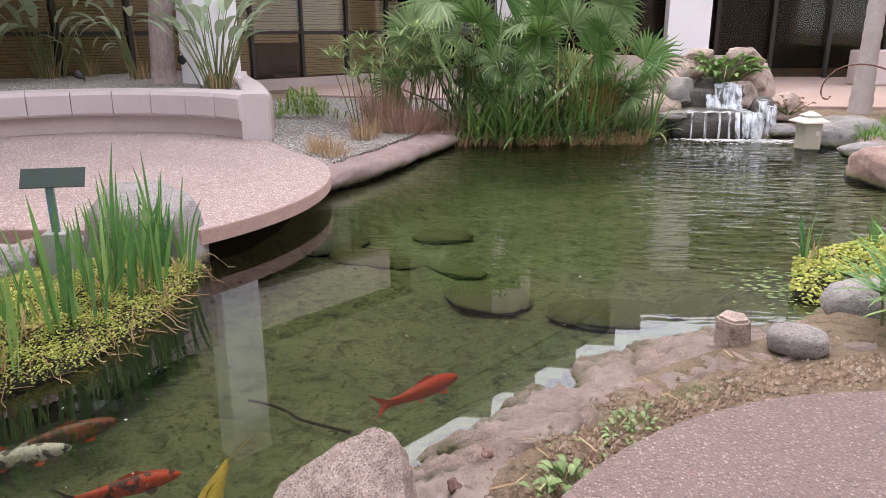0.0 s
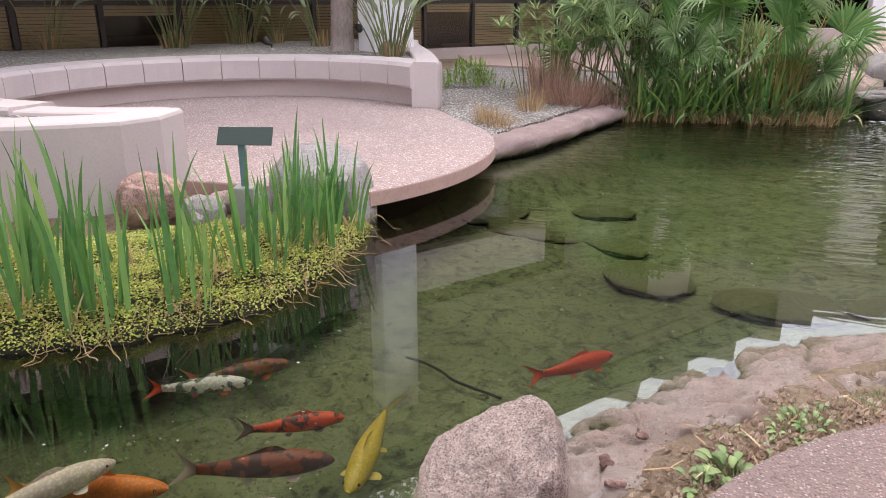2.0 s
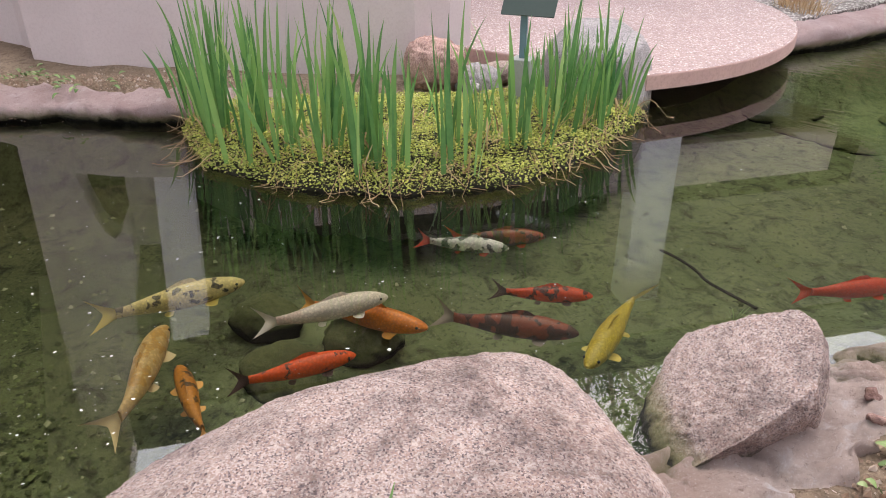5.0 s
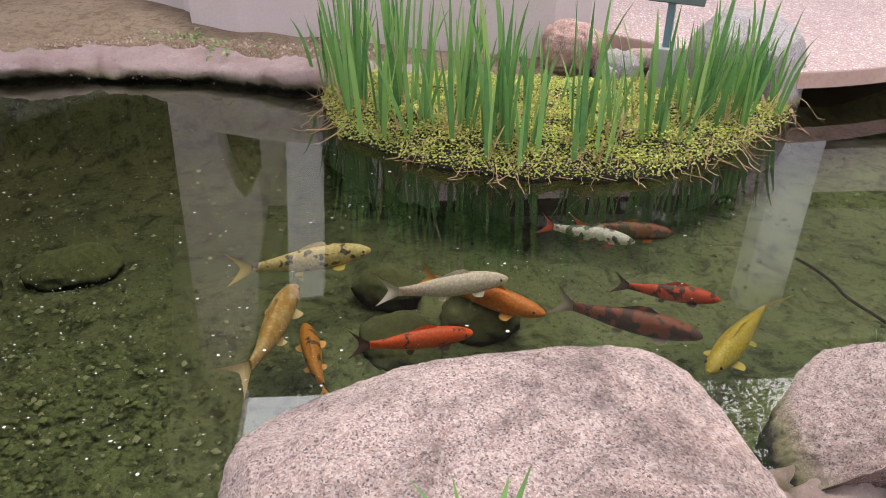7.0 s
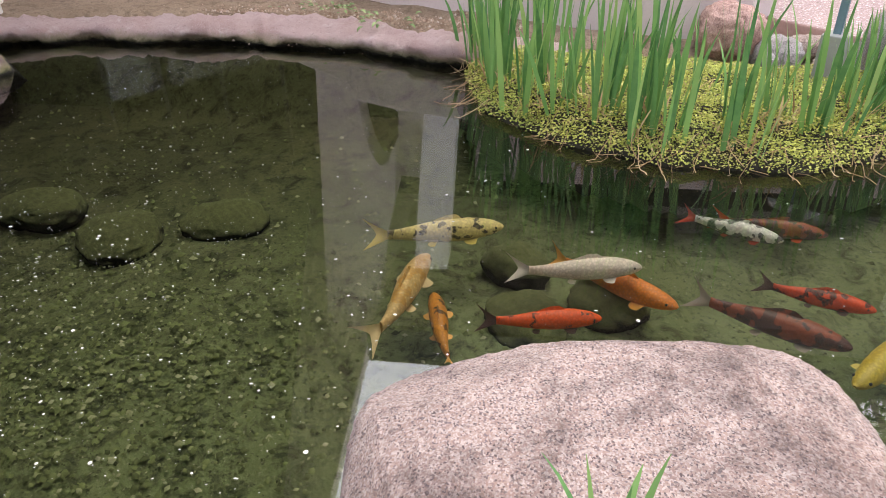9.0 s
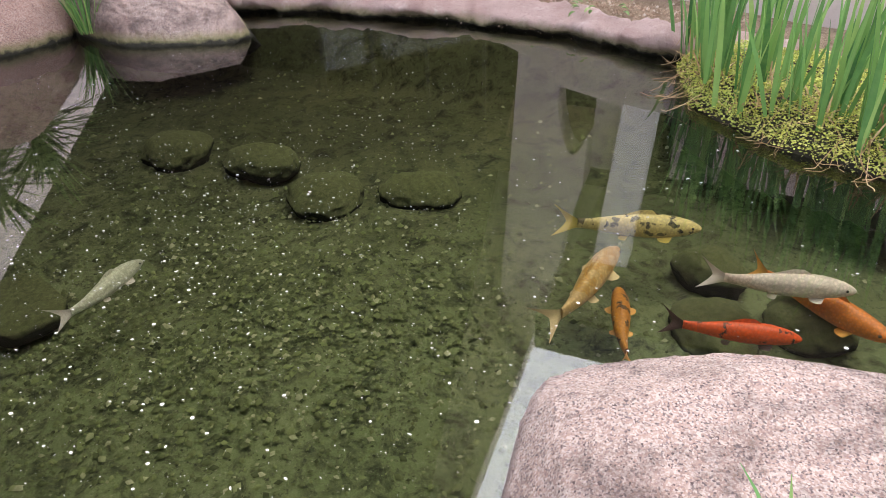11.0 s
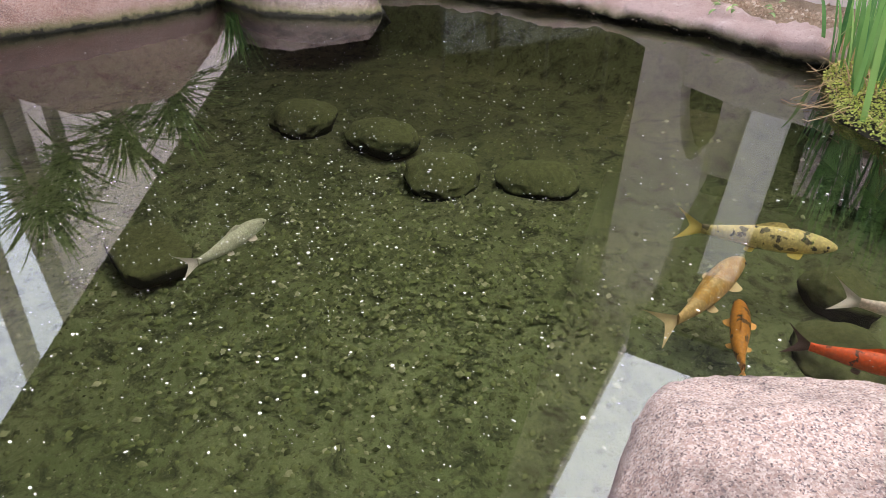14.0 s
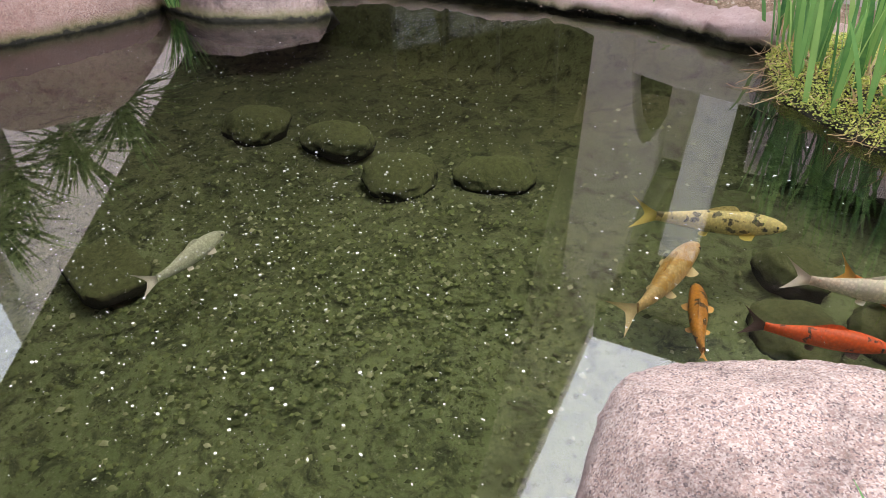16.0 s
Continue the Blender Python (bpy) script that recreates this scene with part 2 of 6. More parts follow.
AGGREGATE = pebbly("pink_aggregate", [(0.0, (0.2, 0.13, 0.12)), (0.2, (0.44, 0.32, 0.3)), (0.5, (0.58, 0.47, 0.45)), (0.72, (0.86, 0.82, 0.81)), (0.9, (0.56, 0.42, 0.4)), (1.0, (0.26, 0.21, 0.21))], 66, 0.85, 0.006, (0.4, 0.3, 0.285))
AGGREGATE_NEAR = pebbly("path_aggregate", [(0.0, (0.15, 0.11, 0.105)), (0.25, (0.27, 0.2, 0.19)), (0.6, (0.34, 0.25, 0.235)), (0.8, (0.48, 0.4, 0.385)), (0.9, (0.36, 0.22, 0.2)), (1.0, (0.15, 0.125, 0.13))], 105, 0.85, 0.005, (0.21, 0.155, 0.145))
DISC_EDGE = surface("cast_edge", (0.5, 0.34, 0.3), (0.42, 0.28, 0.25), (0.3, 0.2, 0.18), 2.5, 50, 0.9, 0.3, 0.005)
GRAVEL = pebbly("grey_gravel", [(0.0, (0.3, 0.27, 0.25)), (0.3, (0.52, 0.49, 0.46)), (0.7, (0.72, 0.69, 0.65)), (1.0, (0.84, 0.82, 0.78))], 36, 0.9, 0.012, (0.16, 0.14, 0.13))
DIRT = bed_material("dirt", (0.27, 0.2, 0.14), (0.36, 0.275, 0.2), (0.14, 0.1, 0.07), (0.56, 0.48, 0.4), 1.5)
LEDGE = banked("pink_mortar", (0.54, 0.4, 0.34), (0.64, 0.52, 0.47), (0.24, 0.16, 0.13), (0.8, 0.75, 0.75), 3.0, 0.0)
COPING = banked("pink_coping", (0.48, 0.345, 0.325), (0.58, 0.45, 0.44), (0.22, 0.145, 0.135), (0.68, 0.6, 0.6), 3.5, 0.03)
GRANITE = granite("pink_granite", (0.37, 0.255, 0.22), (0.21, 0.17, 0.175), (0.5, 0.42, 0.39), (0.1, 0.07, 0.07), grain=270)
GREY_ROCK = granite("grey_rock", (0.3, 0.275, 0.27), (0.23, 0.215, 0.22), (0.4, 0.375, 0.37), (0.12, 0.11, 0.115), 0.4)
TAN_ROCK = granite("tan_rock", (0.5, 0.38, 0.32), (0.38, 0.29, 0.26), (0.62, 0.52, 0.45), (0.2, 0.15, 0.13))
RED_ROCK = granite("red_rock", (0.4, 0.24, 0.2), (0.32, 0.2, 0.18), (0.52, 0.36, 0.31), (0.2, 0.12, 0.11))
WET_ROCK = surface("wet_rock", (0.05, 0.045, 0.04), (0.09, 0.08, 0.07), (0.16, 0.14, 0.12), 4, 30, 0.35, 0.8, 0.02, 0.6, 0.6)
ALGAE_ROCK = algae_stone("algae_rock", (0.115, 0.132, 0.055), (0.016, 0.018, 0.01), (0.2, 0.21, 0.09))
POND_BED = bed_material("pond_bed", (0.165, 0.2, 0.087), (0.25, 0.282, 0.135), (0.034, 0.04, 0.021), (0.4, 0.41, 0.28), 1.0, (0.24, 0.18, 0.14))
GLASS = glass_material()
BRONZE = plain("bronze_frame", (0.03, 0.025, 0.022), 0.45, 0.3)
BLIND = surface("tan_blind", (0.6, 0.5, 0.37), (0.54, 0.45, 0.33), (0.45, 0.37, 0.27), 1, 30, 0.7, 0.1, 0.002)
SOFFIT = surface("pale_soffit", (0.3, 0.27, 0.25), (0.34, 0.31, 0.28), (0.24, 0.21, 0.2), 1, 20, 0.9, 0.2, 0.005)
# darker copy of the soffit, with the shade under the wing in its colour
SHADED_SOFFIT = surface("shaded_soffit", (0.05, 0.045, 0.04), (0.065, 0.055, 0.05), (0.04, 0.035, 0.03), 1, 20, 0.9, 0.2, 0.005)
PAVER = surface("pink_paving", (0.42, 0.3, 0.26), (0.46, 0.34, 0.3), (0.34, 0.25, 0.22), 1.2, 40, 0.9, 0.3, 0.005)
# near-black wall colour that holds the shade of the rooms behind the glass
SHADE = surface("painted_interior_shade", (0.02, 0.018, 0.016), (0.03, 0.026, 0.024), (0.015, 0.014, 0.013), 1, 8, 0.9, 0.1, 0.003)
IRIS = foliage("iris_leaf", (0.06, 0.18, 0.06), (0.2, 0.38, 0.11), (0.34, 0.48, 0.16))
MOSS = clumped("creeping_leaf", (0.15, 0.2, 0.035), (0.56, 0.58, 0.13), (0.28, 0.4, 0.1), (0.54, 0.42, 0.22))
STRAW = foliage("dry_grass", (0.28, 0.17, 0.09), (0.5, 0.36, 0.2), (0.58, 0.46, 0.3), 0.7)
REDSTRAW = foliage("fountain_grass", (0.26, 0.15, 0.11), (0.5, 0.33, 0.26), (0.62, 0.46, 0.37), 0.7)
GREEN = foliage("broad_leaf", (0.05, 0.12, 0.03), (0.14, 0.26, 0.07), (0.24, 0.34, 0.12))
PALE = foliage("weed_leaf", (0.12, 0.2, 0.07), (0.26, 0.36, 0.14), (0.35, 0.42, 0.2))
PALM = foliage("palm_leaf", (0.045, 0.12, 0.03), (0.15, 0.28, 0.075), (0.27, 0.36, 0.15))
ROSEMARY = foliage("needle_leaf", (0.12, 0.21, 0.03), (0.28, 0.4, 0.09), (0.36, 0.46, 0.15))
MUD = surface("root_mud", (0.012, 0.011, 0.008), (0.022, 0.02, 0.012), (0.05, 0.045, 0.022), 4, 40, 0.8, 0.8, 0.01)
BARK = surface("grey_bark", (0.3, 0.24, 0.22), (0.4, 0.33, 0.31), (0.15, 0.11, 0.1), 5, 30, 0.9, 0.8, 0.01, 0.6, stretch=(1, 1, 0.3))
PALM_BARK = surface("palm_bark", (0.44, 0.39, 0.37), (0.55, 0.5, 0.48), (0.25, 0.21, 0.2), 3, 40, 0.9, 0.6, 0.01, 0.6, stretch=(1, 1, 3))
SIGN = plain("sign_green", (0.035, 0.055, 0.045), 0.5, 0.2)
POST_BLUE = plain("post_paint", (0.13, 0.22, 0.26), 0.5)
LANTERN = plain("lantern_paint", (0.45, 0.42, 0.33), 0.6)
LANTERN_ROOF = plain("lantern_roof_paint", (0.66, 0.63, 0.55), 0.6)
METAL = plain("dark_metal", (0.05, 0.05, 0.05), 0.4, 0.8)
RUST = plain("rusty_iron", (0.2, 0.11, 0.08), 0.7, 0.5)
FOAM = plain("foam", (0.62, 0.63, 0.62), 0.5)


def falls_material():
    m, nt, p = start("falling_water", 0.2, 0.5)
    n = noise_tex(nt, 14, 5, 0.7, (1, 1, 0.2))
    p.inputs["Base Color"].default_value = (0.8, 0.84, 0.9, 1)
    t = nt.nodes.new("ShaderNodeBsdfTransparent")
    ms = nt.nodes.new("ShaderNodeMixShader")
    nt.links.new(ramp(nt, n, [(0.38, (0.05, 0.05, 0.05)), (0.6, (0.9, 0.9, 0.9))]), ms.inputs[0])
    nt.links.new(t.outputs[0], ms.inputs[1])
    nt.links.new(p.outputs[0], ms.inputs[2])
    nt.links.new(ms.outputs[0], nt.nodes["Material Output"].inputs["Surface"])
    return m


FALLS = falls_material()


def water_material():
    m, nt, p = start("pond_water")
    nt.nodes.remove(p)
    geo = nt.nodes.new("ShaderNodeNewGeometry")
    far = nt.nodes.new("ShaderNodeVectorMath")
    far.operation = "DISTANCE"
    far.inputs[1].default_value = (2.6, 10.0, 0)
    nt.links.new(geo.outputs["Position"], far.inputs[0])
    fall = nt.nodes.new("ShaderNodeMapRange")
    fall.interpolation_type = "SMOOTHSTEP"
    for k, v in (("From Min", 0.3), ("From Max", 7.0), ("To Min", 0.4), ("To Max", 0.0)):
        fall.inputs[k].default_value = v
    nt.links.new(far.outputs["Value"], fall.inputs["Value"])
    w = nt.nodes.new("ShaderNodeTexNoise")
    w.inputs["Scale"].default_value, w.inputs["Detail"].default_value, w.inputs["Distortion"].default_value = 3.2, 2.0, 0.8
    mp = nt.nodes.new("ShaderNodeMapping")
    mp.inputs["Rotation"].default_value = (0, 0, radians(8))
    mp.inputs["Scale"].default_value = (0.7, 2.6, 1)
    nt.links.new(geo.outputs["Position"], mp.inputs[0])
    nt.links.new(mp.outputs[0], w.inputs["Vector"])
    b = nt.nodes.new("ShaderNodeBump")
    b.inputs["Distance"].default_value = 0.12
    nt.links.new(fall.outputs[0], b.inputs["Strength"])
    nt.links.new(w.outputs["Fac"], b.inputs["Height"])
    fr = nt.nodes.new("ShaderNodeFresnel")
    fr.inputs["IOR"].default_value = 2.0
    gl = nt.nodes.new("ShaderNodeBsdfGlossy")
    gl.inputs["Roughness"].default_value = 0.015
    tr = nt.nodes.new("ShaderNodeBsdfTransparent")
    tr.inputs["Color"].default_value = (0.86, 0.89, 0.8, 1)
    nt.links.new(b.outputs[0], fr.inputs["Normal"])
    nt.links.new(b.outputs[0], gl.inputs["Normal"])
    ms = nt.nodes.new("ShaderNodeMixShader")
    nt.links.new(fr.outputs[0], ms.inputs[0])
    nt.links.new(tr.outputs[0], ms.inputs[1])
    nt.links.new(gl.outputs[0], ms.inputs[2])
    nt.links.new(ms.outputs[0], nt.nodes["Material Output"].inputs["Surface"])
    return m


WATER = water_material()


# ---- building tools ----
def data_of(name, verts, faces, material, smooth=True):
    me = bpy.data.meshes.new(name)
    me.from_pydata([tuple(v) for v in verts], [], faces)
    me.materials.append(material)
    if smooth:
        me.polygons.foreach_set("use_smooth", [True] * len(me.polygons))
    me.update()
    return me


def bm_data(name, bm, material, smooth=False):
    bmesh.ops.recalc_face_normals(bm, faces=bm.faces)
    me = bpy.data.meshes.new(name)
    bm.to_mesh(me)
    bm.free()
    me.materials.append(material)
    if smooth:
        me.polygons.foreach_set("use_smooth", [True] * len(me.polygons))
    return me


def part(name, me, parent, label="", m=None):
    ob = new(name, me)
    ob.parent = parent
    if m is not None:
        ob.matrix_basis = m
    return tagged(ob, label) if label else ob


def thing(name, label, category, m=None, group="", me=None, kind=""):
    ob = new(name, me)
    if m is not None:
        ob.matrix_basis = m
    return tagged(ob, label, category, group, kind)


def box_into(bm, x0, x1, y0, y1, z0, z1, bevel=0.0, m=None):
    r = bmesh.ops.create_cube(bm, size=1.0)
    for v in r["verts"]:
        v.co = Vector(((x0 + x1) / 2 + v.co.x * (x1 - x0), (y0 + y1) / 2 + v.co.y * (y1 - y0), (z0 + z1) / 2 + v.co.z * (z1 - z0)))
        if m is not None:
            v.co = m @ v.co
    if bevel:
        edges = list({e for v in r["verts"] for e in v.link_edges})
        bmesh.ops.bevel(bm, geom=edges, offset=bevel, segments=2, affect="EDGES", profile=0.5)
    return bm


def box(x0, x1, y0, y1, z0, z1, bevel=0.0, m=None):
    return box_into(bmesh.new(), x0, x1, y0, y1, z0, z1, bevel, m)


def resample(pts, step, closed=False):
    pts = [Vector(p) for p in pts]
    if closed:
        pts.append(pts[0])
    out = []
    for a, b in zip(pts, pts[1:]):
        n = max(1, int((b - a).length / step))
        out += [a.lerp(b, k / n) for k in range(n)]
    return out if closed else out + [pts[-1]]


def smooth_line(pts, rounds=2, closed=False):
    pts = [Vector(p) for p in pts]
    for _ in range(rounds):
        q = []
        ring = pts + [pts[0]] if closed else pts
        for a, b in zip(ring, ring[1:]):
            q += [a.lerp(b, 0.25), a.lerp(b, 0.75)]
        pts = q if closed else [pts[0]] + q + [pts[-1]]
    return pts


def sides(line):
    """The unit way across a line, to its right, at each point."""
    out = []
    for k in range(len(line)):
        d = line[min(k + 1, len(line) - 1)] - line[max(k - 1, 0)]
        d = Vector((d.y, -d.x, 0))
        out.append(d.normalized())
    return out


def extrude_line(line, profile, jag=0.0, seed=0.0, fine=9.0, caps=True):
    """Carries a profile of (across, up) along a line; jag roughens it. Returns verts and faces."""
    line = [Vector((p[0], p[1], 0)) for p in line]
    verts, faces, n = [], [], len(profile)
    for p, s in zip(line, sides(line)):
        for a, z in profile:
            v = p + s * a + Vector((0, 0, z))
            if jag:
                q = v * fine + Vector((seed, seed, seed))
                h = v * fine * 3.1
                r = v * fine * 0.27 + Vector((seed, 0, 0))
                v = v + s * jag * (noise.noise(q) * 0.6 + noise.noise(h) * 0.35 + noise.noise(r) * 1.5) + Vector((0, 0, jag * (noise.noise(q + Vector((9, 3, 1))) * 0.6 + noise.noise(h + Vector((4, 4, 1))) * 0.35 + noise.noise(r + Vector((5, 1, 2)))))) * (0.3 if z < -0.05 else 1.0)
            verts.append(v)
    for k in range(len(line) - 1):
        for j in range(n - 1):
            a = k * n + j
            faces.append((a, a + 1, a + n + 1, a + n))
    if caps:
        faces += [tuple(range(n)), tuple(range(len(verts) - 1, len(verts) - n - 1, -1))]
    return verts, faces


def wall_profile(t, z0, z1, r=0.02):
    return [(-t / 2, z0), (-t / 2, z1 - r), (-t / 2 + 0.3 * r, z1 - 0.3 * r), (-t / 2 + r, z1), (t / 2 - r, z1), (t / 2 - 0.3 * r, z1 - 0.3 * r), (t / 2, z1 - r), (t / 2, z0)]


def rock_data(name, material, size, seed, sub=4, amp=0.16, square=0.8, cuts=(), fine=0.012):
    """A stone: a squared-off ball, cut by flat planes and roughened."""
    bm = bmesh.new()
    bmesh.ops.create_icosphere(bm, subdivisions=sub, radius=1.0)
    off = Vector((seed * 3.7, seed * 1.3, seed * 7.1))
    sx, sy, sz = size
    for v in bm.verts:
        d = v.co.normalized()
        p = Vector([math.copysign(abs(c) ** square, c) for c in d])
        p = p * (1 + amp * 1.6 * noise.noise(d * 1.1 + off) + amp * 0.7 * noise.noise(d * 2.7 + off) + amp * 0.3 * noise.noise(d * 6 + off))
        for n, dist in cuts:
            n = Vector(n).normalized()
            over = p.dot(n) - dist
            if over > 0:
                p -= n * over * 0.88
        p = Vector((p.x * sx, p.y * sy, p.z * sz))
        v.co = p + d * fine * (noise.noise(p * 30 + off) + 0.8 * noise.noise(p * 70 + off))
    return bm_data(name, bm, material, True)


def rock(name, label, material, at, size, seed, turn=0.0, tilt=(0, 0), group="", **kw):
    me = rock_data(name, material, size, seed, **kw)
    return thing(name, label, "rock", pose(*at, tilt[0], tilt[1], turn), group, me)


def blade(base, az, lean, length, width, droop=0.3, seg=6, tip=0.05, twist=0.0):
    """A strip leaf: it rises from base, leaning towards az, and droops towards its tip."""
    verts, faces = [], []
    p, ang = Vector(base), lean
    fwd = Vector((math.sin(az), math.cos(az), 0))
    side = Vector((math.cos(az + twist), -math.sin(az + twist), 0))
    for k in range(seg + 1):
        t = k / seg
        w = width * (0.75 + 0.5 * t - 0.2 * t * t) * (1 - t ** 3) if k < seg else width * tip
        verts += [p - side * w / 2, p + side * w / 2]
        ang = lean + droop * t * t * 2
        p = p + (fwd * math.sin(ang) + Vector((0, 0, 1)) * math.cos(ang)) * length / seg
        if k:
            a = 2 * k - 2
            faces.append((a, a + 1, a + 3, a + 2))
    return verts, faces


def gather(pieces):
    verts, faces = [], []
    for v, f in pieces:
        o = len(verts)
        verts += v
        faces += [tuple(i + o for i in q) for q in f]
    return verts, faces


def tube(pts, radii, n=8, caps=True):
    pts = [Vector(p) for p in pts]
    verts, faces = [], []
    for k, p in enumerate(pts):
        d = (pts[min(k + 1, len(pts) - 1)] - pts[max(k - 1, 0)]).normalized()
        a = d.orthogonal().normalized() if abs(d.z) < 0.9 else Vector((1, 0, 0)).cross(d).normalized()
        b = d.cross(a)
        r = radii[k] if isinstance(radii, (list, tuple)) else radii
        verts += [p + (a * math.cos(2 * math.pi * j / n) + b * math.sin(2 * math.pi * j / n)) * r for j in range(n)]
        if k:
            o = (k - 1) * n
            faces += [(o + j, o + (j + 1) % n, o + n + (j + 1) % n, o + n + j) for j in range(n)]
    if caps:
        faces += [tuple(range(n)), tuple(range(len(verts) - n, len(verts)))]
    return verts, faces


# ---- ground and pond ----
SHORE = [(-0.19, 2.45), (0.34, 3.15), (1.05, 3.67), (1.45, 4.0), (1.62, 4.5), (2.1, 5.1), (2.75, 5.9), (3.1, 7.2), (3.75, 9.0), (3.9, 10.3), (1.7, 10.35), (1.2, 9.85), (0.15, 9.2),
         (-0.95, 9.1), (-1.27, 7.55), (-1.6, 6.55), (-2.3, 5.9), (-2.5, 4.9), (-2.3, 4.3), (-2.5, 3.6), (-3.2, 2.9), (-3.9, 2.3), (-4.6, 1.64), (-5.3, 0.8), (-5.9, -0.25),
         (-5.8, -1.3), (-5.2, -2.1), (-4.9, -3.2), (-4.0, -4.6), (-2.4, -4.4), (-1.2, -3.0), (-0.75, -1.2), (-0.7, 0.2), (-0.6, 1.2), (-0.35, 1.8)]
GROUND_Z, BED_Z = 0.17, -0.36


def shore_distance(x, y, ring):
    """Signed distance from the shore, negative in the pond."""
    best, inside = np.full(x.shape, 1e9), np.zeros(x.shape, bool)
    for (ax, ay), (bx, by) in zip(ring, ring[1:] + ring[:1]):
        dx, dy = bx - ax, by - ay
        t = np.clip(((x - ax) * dx + (y - ay) * dy) / (dx * dx + dy * dy), 0, 1)
        best = np.minimum(best, np.hypot(x - ax - t * dx, y - ay - t * dy))
        cross = (ay > y) != (by > y)
        with np.errstate(divide="ignore", invalid="ignore"):
            at = (bx - ax) * (y - ay) / (by - ay) + ax if by != ay else np.full(x.shape, 1e9)
        inside ^= cross & (x < at)
    return np.where(inside, -best, best)


def ground_z(x, y):
    """Height of the dry ground near the pond."""
    d = float(shore_distance(np.array([x]), np.array([y]), SHORE)[0])
    return 0.02 + 0.1 * min(1.0, max(0.0, (d - 0.24) / 0.14)) + 0.07 * min(1.0, max(0.0, (d - 0.6) / 0.5)) + 0.012 * math.sin(x * 9 + 2 * math.sin(y * 7)) * math.cos(y * 8.3 + math.sin(x * 5))


def make_ground():
    ring = [(p.x, p.y) for p in smooth_line([(*p, 0) for p in SHORE], 2, True)]
    fine = 0.07
    xs = np.r_[-260, -120, -60, -30, -18, -12, -9, np.arange(-7, 5.2, fine), 7, 10, 16, 30, 60, 120, 260]
    ys = np.r_[-260, -120, -60, -30, -18, -12, -8, np.arange(-5.5, 11.5, fine), 13, 16, 22, 34, 60, 120, 260]
    gx, gy = np.meshgrid(xs, ys)
    d = shore_distance(gx, gy, ring)
    land = 0.02 + 0.1 * np.clip((d - 0.24) / 0.14, 0, 1) + 0.07 * np.clip((d - 0.6) / 0.5, 0, 1)
    rise = np.clip((d + 0.6) / 0.52, 0, 1)
    gz = BED_Z + (-0.06 - BED_Z) * rise * rise * (3 - 2 * rise)
    s = np.clip((d - 0.02) / 0.2, 0, 1)
    gz = gz + (land - gz) * s
    gz += np.where(s < 0.98, 0.03 * np.sin(gx * 2.1 + 1.3 * np.sin(gy * 1.7)) * np.cos(gy * 1.9), 0.0)
    gz += np.where(np.abs(gx) < 6, 0.012 * np.sin(gx * 9 + 2 * np.sin(gy * 7)) * np.cos(gy * 8.3 + np.sin(gx * 5)), 0)
    n = len(xs)
    verts = np.stack([gx.ravel(), gy.ravel(), gz.ravel()], 1).tolist()
    quads = [(r * n + c, r * n + c + 1, (r + 1) * n + c + 1, (r + 1) * n + c) for r in range(len(ys) - 1) for c in range(n - 1)]
    me = data_of("ground", verts, quads, DIRT)
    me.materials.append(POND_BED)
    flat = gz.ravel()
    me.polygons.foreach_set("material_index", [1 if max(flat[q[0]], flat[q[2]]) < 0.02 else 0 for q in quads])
    return thing("ground", "brown gritty earth round a pond, falling to a green algae-covered pond bed", "ground", kind="structure", me=me)


make_ground()
water = thing("water", "clear greenish pond water, rippled near the waterfall and calm elsewhere", "water", kind="structure",
              me=data_of("water", [(-6.9, -5.4, 0), (5.0, -5.4, 0), (5.0, 11.4, 0), (-6.9, 11.4, 0)], [(0, 1, 2, 3)], WATER))
water.visible_shadow = False

# ---- round patio and its seat wall ----
DISC = Vector((-3.7, 5.53, 0))
SEAT = Vector((-4.35, 6.25, 0))
PATIO_Z = 0.22


def arc(c, r, a0, a1, n, z=0.0):
    return [Vector((c.x + r * math.cos(radians(a0 + (a1 - a0) * k / n)), c.y + r * math.sin(radians(a0 + (a1 - a0) * k / n)), z)) for k in range(n + 1)]


def slab(name, outline, z0, z1, top, side, bevel=0.012):
    bm = bmesh.new()
    f = bm.faces.new([bm.verts.new((p[0], p[1], z0)) for p in outline])
    r = bmesh.ops.extrude_face_region(bm, geom=[f])
    for v in r["geom"]:
        if isinstance(v, bmesh.types.BMVert):
            v.co.z = z1
    bmesh.ops.recalc_face_normals(bm, faces=bm.faces)
    upper = [e for e in bm.edges if all(v.co.z > z1 - 1e-4 for v in e.verts)]
    bmesh.ops.bevel(bm, geom=upper, offset=bevel, segments=2, affect="EDGES", profile=0.5)
    big = [g for g in bm.faces if len(g.verts) > 4]
    me = bpy.data.meshes.new(name)
    for g in bm.faces:
        g.material_index = 0 if g.normal.z > 0.6 else 1
    bmesh.ops.triangulate(bm, faces=big)
    bm.to_mesh(me)
    bm.free()
    me.materials.append(top)
    me.materials.append(side)
    return me


thing("patio", "round pink exposed-aggregate patio slab overhanging the pond", "patio", kind="structure",
              me=slab("patio", [(p.x, max(p.y, 4.3 + 0.12 * (p.x + 1.85))) for p in arc(DISC, 2.25, 0, 357, 119)], 0.12, PATIO_Z, AGGREGATE, DISC_EDGE))
thing("patio", "pink exposed-aggregate paving before the seat wall", "patio", kind="structure",
                   me=slab("patio_back", [(p.x, max(p.y, 4.2)) for p in arc(SEAT, 2.3, 0, 357, 119)], 0.1, PATIO_Z - 0.004, AGGREGATE, DISC_EDGE))

planter = thing("planter", "mauve stucco raised planter with a curved seat wall", "planter")
